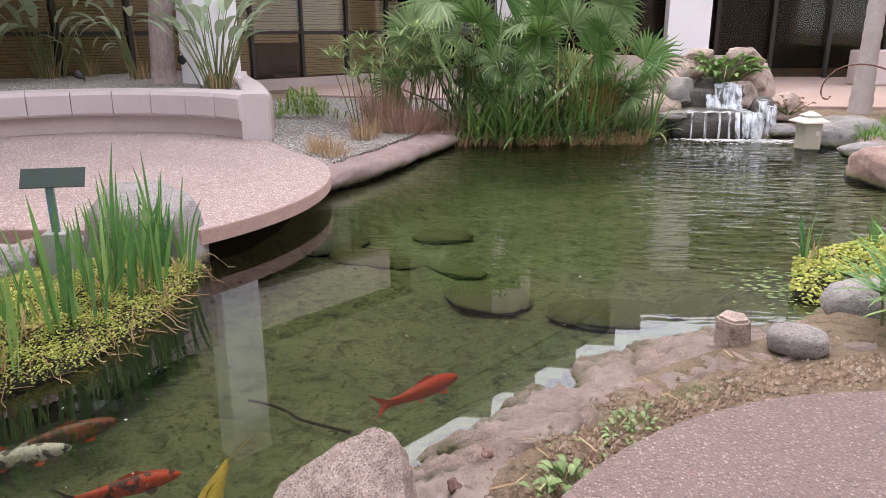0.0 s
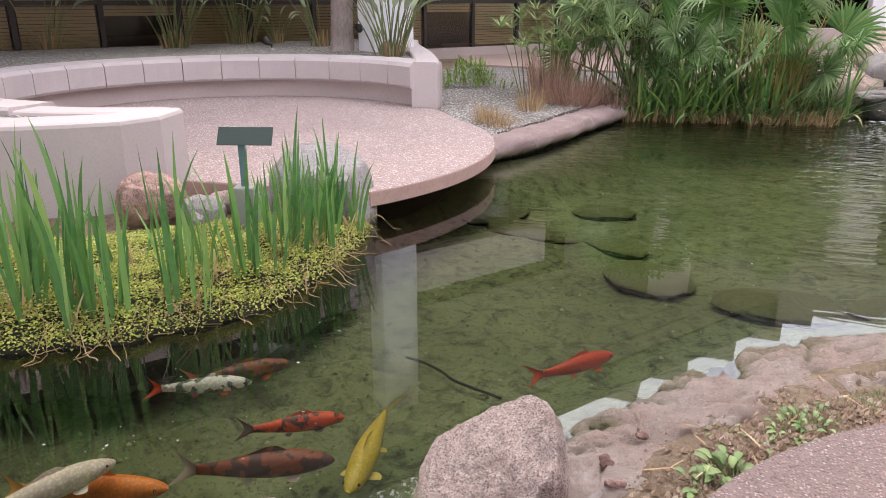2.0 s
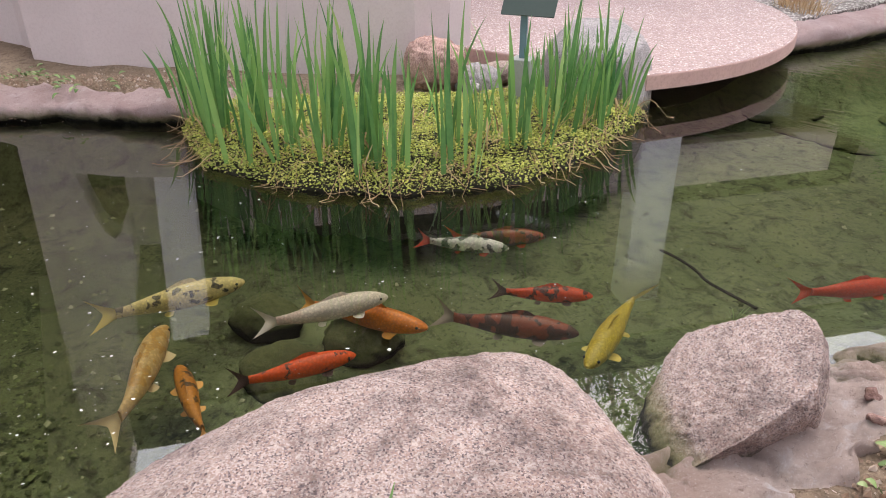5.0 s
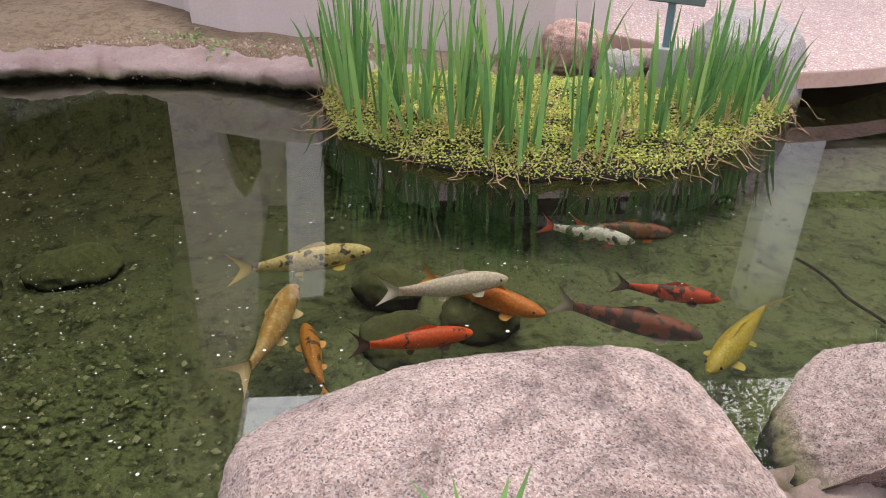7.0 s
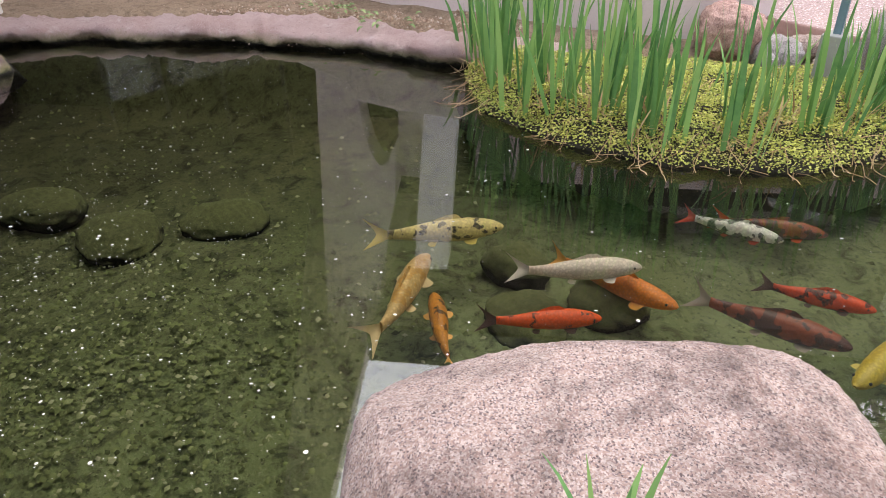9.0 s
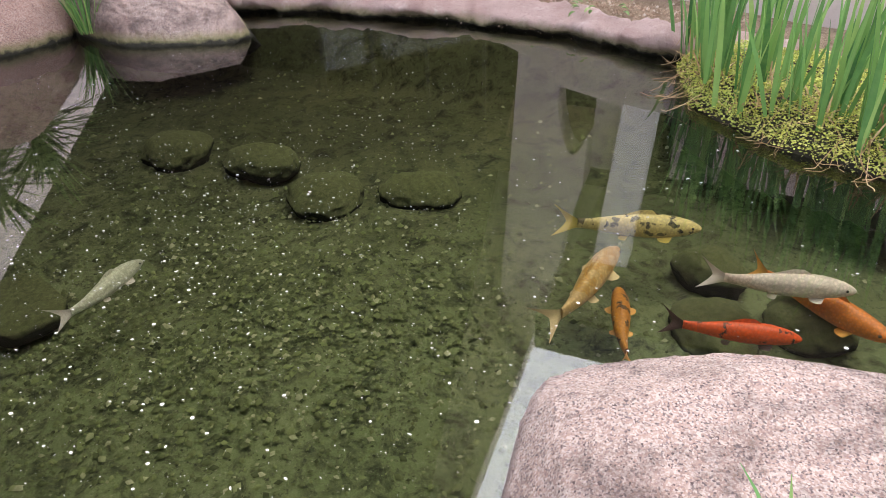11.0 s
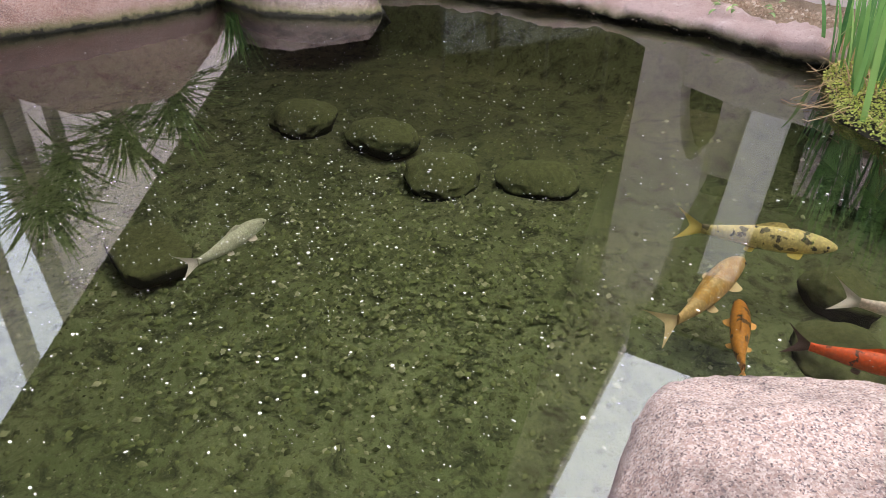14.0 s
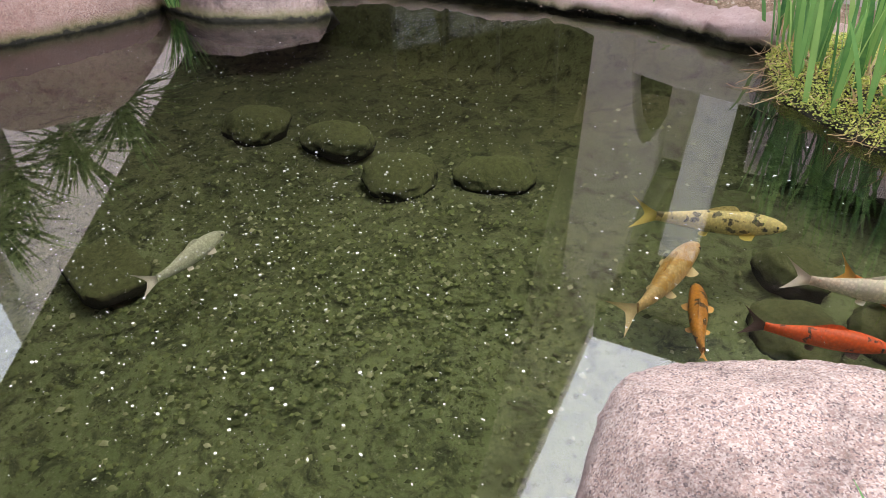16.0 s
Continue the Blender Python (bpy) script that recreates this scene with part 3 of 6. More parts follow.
seat_wall = [Vector((p.x, p.y, 0)) for p in arc(SEAT, 2.36, 51, 286, 90)]
v, f = extrude_line(seat_wall, [(-0.14, 0.08), (-0.14, 0.66), (0.14, 0.66), (0.14, 0.08)])
part("seat_wall", data_of("seat_wall", v, f, STUCCO, False), planter)


def cap_block(a0, a1):
    bm = bmesh.new()
    rows = []
    for a in [a0 + (a1 - a0) * k / 3 for k in range(4)]:
        c, s = math.cos(radians(a)), math.sin(radians(a))
        rows.append([bm.verts.new((SEAT.x + r * c, SEAT.y + r * s, z)) for r, z in ((2.12, 0.42), (2.10, 0.45), (2.10, 0.66), (2.13, 0.70), (2.5, 0.71), (2.52, 0.69), (2.52, 0.42))])
    for p, q in zip(rows, rows[1:]):
        for k in range(7):
            bm.faces.new((p[k], p[(k + 1) % 7], q[(k + 1) % 7], q[k]))
    bm.faces.new(rows[0])
    bm.faces.new(rows[-1])
    return bm_data("cap_block", bm, STUCCO_CAP)


STEP = 12.4
for k in range(18):
    a0 = 52 + k * STEP
    part("cap_block", cap_block(a0 + 0.12, a0 + STEP - 0.12), planter)


def strip_wall(name, line, t, z0, z1, material, parent, r=0.03, label=""):
    v, f = extrude_line(resample(line, 0.2), wall_profile(t, z0, z1, r))
    return part(name, data_of(name, v, f, material, False), parent, label)


# the end by the gravel bed
end = smooth_line([(-2.91, 7.98, 0), (-2.96, 8.2, 0), (-3.3, 8.95, 0), (-3.72, 9.85, 0), (-4.55, 11.4, 0), (-4.95, 12.4, 0)], 2)
strip_wall("end_wall", end, 0.3, 0.08, 0.715, STUCCO_CAP, planter)
# the end and long front by the pond
front = [(-3.28, 4.14, 0), (-3.2, 3.85, 0), (-3.24, 3.72, 0), (-3.42, 3.56, 0), (-3.93, 3.2, 0), (-4.47, 2.87, 0), (-5.02, 2.43, 0), (-5.34, 2.25, 0), (-5.5, 2.33, 0), (-5.74, 2.36, 0), (-6.8, 2.1, 0), (-9.2, 0.4, 0), (-10.6, -4, 0)]
strip_wall("front_wall", [Vector(p) + Vector((-0.05, 0.06, 0)) for p in front], 0.36, 0.08, 0.69, STUCCO_CAP, planter)
strip_wall("inner_wall", arc(SEAT, 2.36, 275, 298, 16), 0.28, 0.08, 0.687, STUCCO_CAP, planter)
bed_line = [(-2.96, 8.05), (-3.32, 8.97), (-3.74, 9.87), (-4.57, 11.42), (-4.97, 12.4), (-9, 17), (-16, 9), (-14, -5), (-10.7, -4), (-9.3, 0.45), (-6.85, 2.2), (-5.74, 2.46), (-5.5, 2.43), (-5.36, 2.37), (-5.07, 2.5), (-4.52, 2.94), (-3.98, 3.27), (-3.4, 3.7)]
bed = [Vector((*p, 0)) for p in bed_line] + arc(SEAT, 2.4, 292, 51, 80)
thing("gravel_bed", "loose pale grey gravel filling the raised planter", "gravel", kind="stuff", me=slab("gravel_bed", bed, 0.1, 0.66, GRAVEL, GRAVEL, 0.001))

# the near path
path_edge = arc(Vector((1.55, 1.2, 0)), 1.46, 88, 165, 30)
near_path = [(8, 2.66)] + [(p.x, p.y) for p in path_edge] + [(0.02, 0.9), (-0.1, 0.2), (0.0, -1.5), (0.4, -6), (8, -6)]
thing("path", "pink exposed-aggregate path beside the pond", "path", kind="structure", me=slab("path", near_path, 0.1, 0.225, AGGREGATE_NEAR, DISC_EDGE))
thing("terrace", "pink paved terrace before the far building", "terrace", kind="structure", me=slab("terrace", [(-4.2, 13.5), (1.0, 12.6), (2.5, 12.2), (12, 12.2), (16, 30), (-12, 30)], 0.1, 0.24, PAVER, PAVER))
thing("gravel_ground", "grey gravel ground between the patio and the reeds", "gravel", kind="stuff",
      me=slab("gravel_ground", [(-1.75, 6.6), (-1.5, 7.6), (-1.2, 9.2), (-0.9, 12.9), (-4.3, 13.8), (-4.5, 12.5), (-3.0, 8.5), (-2.4, 7.4)], 0.1, 0.2, GRAVEL, GRAVEL, 0.002))

# ---- banks ----
LIP = [(-0.12, -0.3), (-0.13, -0.03), (-0.17, 0.02), (-0.2, 0.05), (-0.195, 0.09), (-0.16, 0.13), (-0.08, 0.15), (0.02, 0.155), (0.1, 0.15), (0.16, 0.14), (0.2, 0.08), (0.22, 0.0)]


def bank(name, label, line, width, top, seed, material=COPING, jag=0.03, step=0.05):
    prof = []
    for a, z in LIP:
        prof.append((a / 0.4 * width, z / 0.155 * top if z > 0 else z))
    pts = resample(smooth_line([(*p, 0) for p in line], 2), step)
    fine_prof = []
    for (a, z), (b, y) in zip(prof, prof[1:]):
        fine_prof += [(a, z), ((a + b) / 2, (z + y) / 2)]
    v, f = extrude_line(pts, fine_prof + [prof[-1]], jag, seed)
    return thing(name, label, "bank", kind="structure", me=data_of(name, v, f, material))


def ledge():
    """The mortar ledge: it climbs gently out of the water and ends in a broken lip on the earth."""
    line = resample(smooth_line([(*p, 0) for p in ((-0.3, 1.3), (-0.16, 1.75), (-0.09, 2.1), (0.05, 2.4), (0.46, 2.9), (0.8, 3.19), (1.2, 3.43), (1.75, 3.5), (2.5, 3.6))], 2), 0.018)
    cross = [(-0.36, -0.3), (-0.3, -0.06), (-0.27, 0.0), (-0.2, 0.03), (-0.1, 0.055), (0.0, 0.08), (0.1, 0.1), (0.2, 0.12), (0.25, 0.125), (0.275, 0.11), (0.28, 0.04)]
    prof = []
    for (a, z), (b, y) in zip(cross, cross[1:]):
        prof += [(a + (b - a) * k / 4, z + (y - z) * k / 4) for k in range(4)]
    prof.append(cross[-1])
    verts, n = [], len(prof)
    for k, (p, s) in enumerate(zip(line, sides(line))):
        grow = 0.72 + 0.1 * noise.noise(p * 1.7) + 0.33 * min(1.0, max(0.0, (p.x - 0.15) / 0.5))
        for a, z in prof:
            v = p + s * a * grow + Vector((0, 0, z))
            q = Vector((v.x, v.y, 0))
            lump = 0.5 * noise.noise(q * 4.2) + 0.42 * noise.noise(q * 10) + 0.42 * noise.noise(q * 21) + 0.34 * noise.noise(q * 45)
            crack = max(0.0, 0.09 - abs(noise.noise(q * 3.1 + Vector((7, 2, 0))))) * 1.6
            edge = 0.05 * noise.noise(q * 5 + Vector((3, 0, 0))) + 0.03 * noise.noise(q * 15)
            if z > -0.05:
                v = v + Vector((0, 0, 0.06 * lump - 0.3 * crack)) + s * edge * (1.2 if a > 0.15 else 0.5)
            verts.append(v)
    faces = [(k * n + j, k * n + j + 1, (k + 1) * n + j + 1, (k + 1) * n + j) for k in range(len(line) - 1) for j in range(n - 1)]
    return thing("bank", "rough pink mortar ledge along the pond edge", "bank", kind="structure", me=data_of("bank", verts, faces, LEDGE))


ledge()
bank("bank", "earthy pond edge under the right-hand stones", [(2.2, 3.6), (2.6, 4.6), (3.2, 5.8), (3.5, 7.2), (4.1, 9.0), (4.3, 10.6)], 0.5, 0.16, 12.0, COPING, 0.03)
bank("bank", "low pink stone kerb between gravel and water", [(-1.95, 6.15), (-1.68, 6.6), (-1.42, 7.5), (-1.2, 8.4), (-1.0, 9.25)][::-1], 0.42, 0.18, 4.0, COPING, 0.03)
bank("bank", "low rounded pink coping at the far pond edge", [(-6.25, -1.2), (-5.97, -0.25), (-5.56, 0.62), (-5.2, 1.2), (-4.75, 1.72), (-4.3, 2.08), (-3.93, 2.36), (-3.45, 2.85)][::-1], 0.38, 0.125, 7.0, COPING, 0.05, 0.02)
bank("bank", "dark pond edge beneath the patio", [(-2.3, 4.2), (-2.25, 4.9), (-2.1, 5.6), (-1.9, 6.2)][::-1], 0.4, 0.06, 9.0, COPING, 0.02)

bank("bank", "earthy pond edge beside the path", [(-4.05, -4.75), (-2.4, -4.55), (-1.1, -3.1), (-0.6, -1.2), (-0.55, 0.1), (-0.42, 0.45)], 0.4, 0.14, 15.0, COPING, 0.03)

# ---- boulders ----
RUSTY_GRANITE = granite("rusty_granite", (0.36, 0.21, 0.175), (0.27, 0.19, 0.18), (0.48, 0.36, 0.32), (0.13, 0.08, 0.07), 0.5)
rock("boulder", "large speckled pink granite boulder with grey lichen stains", GRANITE, (-0.6, 0.888, -0.022), (0.568, 0.379, 0.423), 3, 61.7, (0, 0), sub=6, amp=0.012, square=0.48, fine=0.006,
     cuts=(((0.196, -0.233, 1.098), 1.339), ((-1.116, -0.163, 0.897), 1.189), ((0.625, 0.298, 0.747), 1.359), ((-0.336, 0.341, 0.748), 1.132)))
rock("boulder", "pointed pink granite boulder with a grey face", GRANITE, (-0.286, 1.852, 0.033), (0.214, 0.261, 0.343), 8, 6.1, (0, 0), sub=6, amp=0.015, square=0.684, fine=0.006,
     cuts=(((-0.335, -0.336, 0.854), 0.345), ((0.511, -0.467, -0.425), 0.468), ((-0.339, 1.669, 0.625), 0.872), ((1.081, -1.263, 0.487), 0.898)))
rock("boulder", "smooth grey boulder beside the patio and the irises", GREY_ROCK, (-2.13, 4.24, 0.06), (0.34, 0.3, 0.44), 12, 40, sub=5, amp=0.05, square=0.66, fine=0.005, cuts=(((0.2, -0.3, 1), 0.9), ((0.8, -0.6, 0.3), 0.95)))
rock("boulder", "rusty red boulder sloping into the water", RUSTY_GRANITE, (-5.42, -2.36, 0.12), (0.98, 0.6, 0.62), 15, -57, sub=6, amp=0.05, square=0.62, fine=0.012, cuts=(((0.1, 1.0, 0.75), 0.8), ((-0.9, 0.3, 0.6), 0.95), ((0.8, 0.2, 0.7), 0.9)))
rock("boulder", "low grey pink boulder tapering to a point at the water's edge", GRANITE, (-5.62, -0.84, 0.06), (0.86, 0.5, 0.3), 17, 44, sub=6, amp=0.05, square=0.62, fine=0.012, cuts=(((0.75, 0.75, 0.35), 0.72), ((0.75, -0.6, 0.3), 0.78), ((0, 0, 1), 0.8), ((0.6, 0, 0.9), 0.82)))
rock("boulder", "pale pink boulder at the water's edge", RUSTY_GRANITE, (-4.85, -3.2, 0.15), (0.66, 0.5, 0.5), 21, 10, sub=5, amp=0.07, square=0.7, fine=0.012, cuts=(((0.5, 0.8, 0.5), 0.85),))
rock("boulder", "pinkish brown pitted boulder lying by the planter", RED_ROCK, (-2.98, 3.68, 0.2), (0.2, 0.16, 0.17), 23, 30, sub=5, amp=0.08, square=0.75)
for k, (x, y, sx, sz) in enumerate([(-2.7, 3.76, 0.15, 0.11), (-2.72, 4.06, 0.12, 0.07), (-2.5, 4.1, 0.1, 0.07), (-2.45, 3.85, 0.07, 0.05), (-2.6, 3.6, 0.06, 0.05)]):
    rock("cobble", "rounded grey cobble between the irises and the patio", (GREY_ROCK, TAN_ROCK)[k % 2], (x, y, 0.13), (sx, sx * 0.75, sz), 180 + k, 40 * k, group="cobbles beside the patio", sub=4, amp=0.08)
# right-hand side
rock("boulder", "smooth green-grey boulder on the bank", GREY_ROCK, (1.86, 3.72, 0.13), (0.3, 0.17, 0.115), 27, -8, sub=5, amp=0.05, square=0.85, fine=0.004)
rock("cobble", "rounded grey cobble on the mortar ledge", GREY_ROCK, (1.26, 3.17, 0.165), (0.115, 0.09, 0.06), 28, -12, sub=4, amp=0.05, fine=0.003)
rock("boulder", "broad grey boulder behind the lantern", GREY_ROCK, (3.95, 9.85, 0.08), (0.45, 0.34, 0.26), 29, 5, sub=5, amp=0.1)
rock("boulder", "pale pink boulder on the bank", RUSTY_GRANITE, (3.62, 7.25, 0.04), (0.48, 0.72, 0.32), 31, 10, sub=5, amp=0.12)
rock("boulder", "flat grey stone at the water's edge", GREY_ROCK, (3.85, 8.9, 0.05), (0.3, 0.2, 0.1), 33, 0, sub=4)

# ---- iris bed ----
MOUND = [(-1.72, 4.15), (-1.62, 3.4), (-1.68, 2.85), (-2.05, 2.36), (-2.5, 2.08), (-3.05, 1.98), (-3.6, 2.2), (-3.85, 2.45), (-3.4, 3.0), (-2.9, 3.5), (-2.4, 4.0), (-2.0, 4.3)]
rng = random.Random(5)


def inside(poly, x, y):
    hit = False
    for (ax, ay), (bx, by) in zip(poly, poly[1:] + poly[:1]):
        if (ay > y) != (by > y) and x < (bx - ax) * (y - ay) / (by - ay) + ax:
            hit = not hit
    return hit


def edge_distance(poly, x, y):
    best = 9.0
    for (ax, ay), (bx, by) in zip(poly, poly[1:] + poly[:1]):
        dx, dy = bx - ax, by - ay
        t = min(1, max(0, ((x - ax) * dx + (y - ay) * dy) / (dx * dx + dy * dy)))
        best = min(best, math.hypot(x - ax - t * dx, y - ay - t * dy))
    return best


def mound_height(poly, x, y, top):
    d = edge_distance(poly, x, y)
    return top * min(1.0, (d / 0.28)) ** 0.6 + 0.045 * noise.noise(Vector((x * 6, y * 6, 0))) * min(1.0, d / 0.1) + 0.015


def make_mound(poly, top, material):
    step = 0.05
    x0, x1 = min(p[0] for p in poly), max(p[0] for p in poly)
    y0, y1 = min(p[1] for p in poly), max(p[1] for p in poly)
    nx, ny = int((x1 - x0) / step) + 3, int((y1 - y0) / step) + 3
    verts, faces = [], []
    for j in range(ny):
        for i in range(nx):
            x, y = x0 + (i - 1) * step, y0 + (j - 1) * step
            verts.append((x, y, mound_height(poly, x, y, top) - 0.03 if inside(poly, x, y) else -0.2))
    for j in range(ny - 1):
        for i in range(nx - 1):
            a = j * nx + i
            if max(verts[q][2] for q in (a, a + 1, a + nx, a + nx + 1)) > -0.19:
                faces.append((a, a + 1, a + nx + 1, a + nx))
    return data_of("mound", verts, faces, material)


def leaf_carpet(name, label, poly, top, count, material, size, seed):
    """Small leaves lying at all angles over a mound."""
    r = random.Random(seed)
    xs, ys = [p[0] for p in poly], [p[1] for p in poly]
    pieces = []
    while len(pieces) < count:
        x, y = r.uniform(min(xs), max(xs)), r.uniform(min(ys), max(ys))
        if not inside(poly, x, y):
            continue
        z = mound_height(poly, x, y, top) + r.uniform(-0.02, 0.02)
        a, t, s = r.uniform(0, 6.28), r.uniform(0.1, 1.1), size * r.uniform(0.6, 1.4)
        u = Vector((math.cos(a), math.sin(a), 0))
        w = Vector((-math.sin(a) * math.cos(t), math.cos(a) * math.cos(t), math.sin(t)))
        c = Vector((x, y, z))
        pieces.append(([c - u * s, c - w * s * 0.7 + u * 0.1 * s, c + u * s + Vector((0, 0, 0.25 * s)), c + w * s * 0.7 + u * 0.1 * s], [(0, 1, 2, 3)]))
    v, f = gather(pieces)
    return thing(name, label, "plant", kind="stuff", me=data_of(name, v, f, material, False))


thing("root_mat", "dark matted roots and mud under the iris bed", "soil", kind="stuff", me=make_mound(MOUND, 0.12, MUD))
leaf_carpet("creeping_plant", "yellow-green creeping leaves covering the iris bed", MOUND, 0.13, 62000, MOSS, 0.0065, 3)

# long straw and stems trailing over the edge of the bed
pieces = []
ring = resample([(*p, 0) for p in MOUND[:8]], 0.02)
for _ in range(300):
    p = rng.choice(ring)
    base = Vector((p.x - rng.uniform(-0.02, 0.2) * 0.6, p.y + rng.uniform(0.0, 0.18), rng.uniform(0.02, 0.13)))
    pts, d = [base], Vector((rng.uniform(-1, 1), rng.uniform(-0.8, 0.4), rng.uniform(-0.7, -0.1))).normalized()
    for k in range(5):
        d = (d + Vector((rng.uniform(-0.5, 0.5), rng.uniform(-0.5, 0.5), -0.12))).normalized()
        q = pts[-1] + d * rng.uniform(0.03, 0.07)
        pts.append(Vector((q.x, q.y, max(0.006, q.z))))
    pieces.append(tube(pts, rng.uniform(0.0009, 0.0024), 4, False))
v, f = gather(pieces)
thing("straw", "pale dry stems trailing from the bed into the water", "straw", kind="stuff", me=data_of("straw", v, f, STRAW))


def iris_clump(x, y, count, tall, seed, spread=0.15, material=IRIS, group="irises in the pond bed", wide=0.03, label="tall sword-leaved green iris clump growing from the pond bed"):
    r = random.Random(seed)
    z = mound_height(MOUND, x, y, 0.12) - 0.03 if inside(MOUND, x, y) else 0.1
    top = thing("iris_clump", label, "plant", pose(x, y, z), group)
    turn = r.uniform(0, 3.14)
    for k in range(count):
        # blades stand in flat fans: the outer ones shorter and leaning further out
        u = r.uniform(-1, 1)
        fan_at = turn + (k % 3) * 1.1
        a = fan_at if u > 0 else fan_at + math.pi
        d = spread * 0.55 * abs(u) + r.uniform(0, 0.015)
        off = Vector((math.cos(fan_at), -math.sin(fan_at), 0)) * (k % 3 - 1) * spread * 0.5
        v, f = blade(Vector((d * math.sin(a), d * math.cos(a), 0)) + off, a + r.uniform(-0.5, 0.5), 0.02 + 0.26 * abs(u) * r.uniform(0.4, 1.2), tall * (1.08 - 0.4 * abs(u)) * r.uniform(0.7, 1.05), wide * r.uniform(0.6, 1.15),
                     r.choice((0.0, 0.03, 0.06, 0.12, 0.28)), 8, 0.02, r.uniform(-1.3, 1.3))
        part("blade", data_of("blade", v, f, material), top)
    old = [blade((r.gauss(0, 0.03), r.gauss(0, 0.03), 0), r.uniform(0, 6.28), r.uniform(0.3, 1.3), r.uniform(0.08, 0.22), 0.011, 0.3, 4) for _ in range(count)]
    tagged(part("dead_leaves", data_of("dead_leaves", *gather(old), STRAW), top), "tan withered leaves at the foot", "", "", "stuff")
    return top


IRISES = [(-3.72, 2.32, 9, 0.55), (-3.55, 2.3, 10, 0.62), (-3.3, 2.2, 13, 0.8), (-3.12, 2.2, 14, 0.85), (-2.95, 2.32, 14, 0.85), (-2.85, 2.12, 12, 0.8), (-2.62, 2.4, 12, 0.7), (-2.5, 2.3, 14, 0.78), (-2.38, 2.45, 14, 0.82),
          (-2.2, 2.5, 9, 0.65), (-2.05, 2.72, 13, 0.72), (-1.9, 2.7, 8, 0.5), (-1.95, 3.05, 10, 0.7), (-1.85, 3.35, 10, 0.62), (-2.0, 3.55, 12, 0.75), (-1.85, 3.75, 12, 0.6), (-1.98, 3.95, 12, 0.62), (-1.78, 3.95, 10, 0.5), (-2.9, 2.75, 8, 0.6), (-2.45, 2.9, 7, 0.5), (-3.42, 2.28, 11, 0.78), (-3.2, 2.4, 11, 0.82), (-2.75, 2.22, 12, 0.78), (-2.28, 2.36, 11, 0.72), (-2.12, 2.42, 8, 0.55), (-1.98, 2.88, 9, 0.6), (-1.8, 3.15, 9, 0.5),
          (-1.92, 3.45, 10, 0.6), (-1.8, 3.58, 12, 0.52), (-2.1, 3.8, 10, 0.6), (-1.88, 4.05, 10, 0.5), (-3.65, 2.45, 9, 0.6)]
for k, (x, y, n, h) in enumerate(IRISES):
    iris_clump(x, y, n, h, 40 + k)

# ---- building ----
EYE0, NORMAL, ALONG = Vector((0.15, 0.2, 0)), Vector((-0.819, 0.574, 0)), Vector((0.574, 0.819, 0))
FACING = Matrix(((ALONG.x, NORMAL.x, 0, EYE0.x), (ALONG.y, NORMAL.y, 0, EYE0.y), (0, 0, 1, 0), (0, 0, 0, 1)))  # x along the front, y away from the pond


def flat_box(name, x0, x1, y0, y1, z0, z1, material, parent, bevel=0.0, m=FACING, label=""):
    return part(name, bm_data(name, box(x0, x1, y0, y1, z0, z1, bevel, m), material), parent, label)


office = thing("building", "low office building with bronze windows, white columns and dark roof", "building")
flat_box("roof", -2.35, 2.5, 8.5, 22, 5.3, 5.75, SOFFIT, office)
flat_box("roof", 2.505, 17.5, 12.9, 22, 5.305, 5.75, SOFFIT, office)
# unseen louvres, added so that steep daylight reaches the planter below
for k in range(8):
    flat_box("added_light_louvre", 2.505, 17.5, 8.52 + 0.55 * k, 8.58 + 0.55 * k, 5.3, 6.0, SOFFIT, office)
flat_box("fascia", -2.4, 17.4, 8.42, 8.498, 5.25, 5.9, BRONZE, office)
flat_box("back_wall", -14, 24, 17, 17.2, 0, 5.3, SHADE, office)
flat_box("sill_wall", -10, 18, 12.9, 13.1, 0.1, 0.42, STUCCO, office)
flat_box("head_beam", -10, 18, 12.9, 13.1, 4.6, 5.3, BRONZE, office)
PANE = 1.22
for k in range(20):
    x = -8.6 + k * PANE
    win = part("window", bm_data("window", box(x + 0.02, x + 0.09, 12.92, 13.04, 0.42, 4.6, 0.0, FACING), BRONZE), office)
    flat_box("rail", x + 0.09, x + PANE + 0.02, 12.94, 13.02, 1.3, 1.37, BRONZE, win)
    flat_box("pane", x + 0.09, x + PANE + 0.02, 12.945, 12.95, 0.42, 4.6, GLASS, win)
    for j in range(30):
        z = 0.46 + j * 0.052
        if (k * 7 + 3) % 5 != 1 or z > 1.1:
            flat_box("blind_slat", x + 0.12, x + PANE - 0.01, 12.99, 12.997, z, z + 0.045, BLIND, win)


def raked(name, outline, y0, y1, material, label=""):
    """A wall piece cut to an outline of (along, up) in the plane of the front."""
    bm = bmesh.new()
    f = bm.faces.new([bm.verts.new(FACING @ Vector((x, y0, z))) for x, z in outline])
    r = bmesh.ops.extrude_face_region(bm, geom=[f])
    for v in r["geom"]:
        if isinstance(v, bmesh.types.BMVert):
            v.co += NORMAL * (y1 - y0)
    bmesh.ops.triangulate(bm, faces=[g for g in bm.faces if len(g.verts) > 4])
    return part(name, bm_data(name, bm, material), office, label)


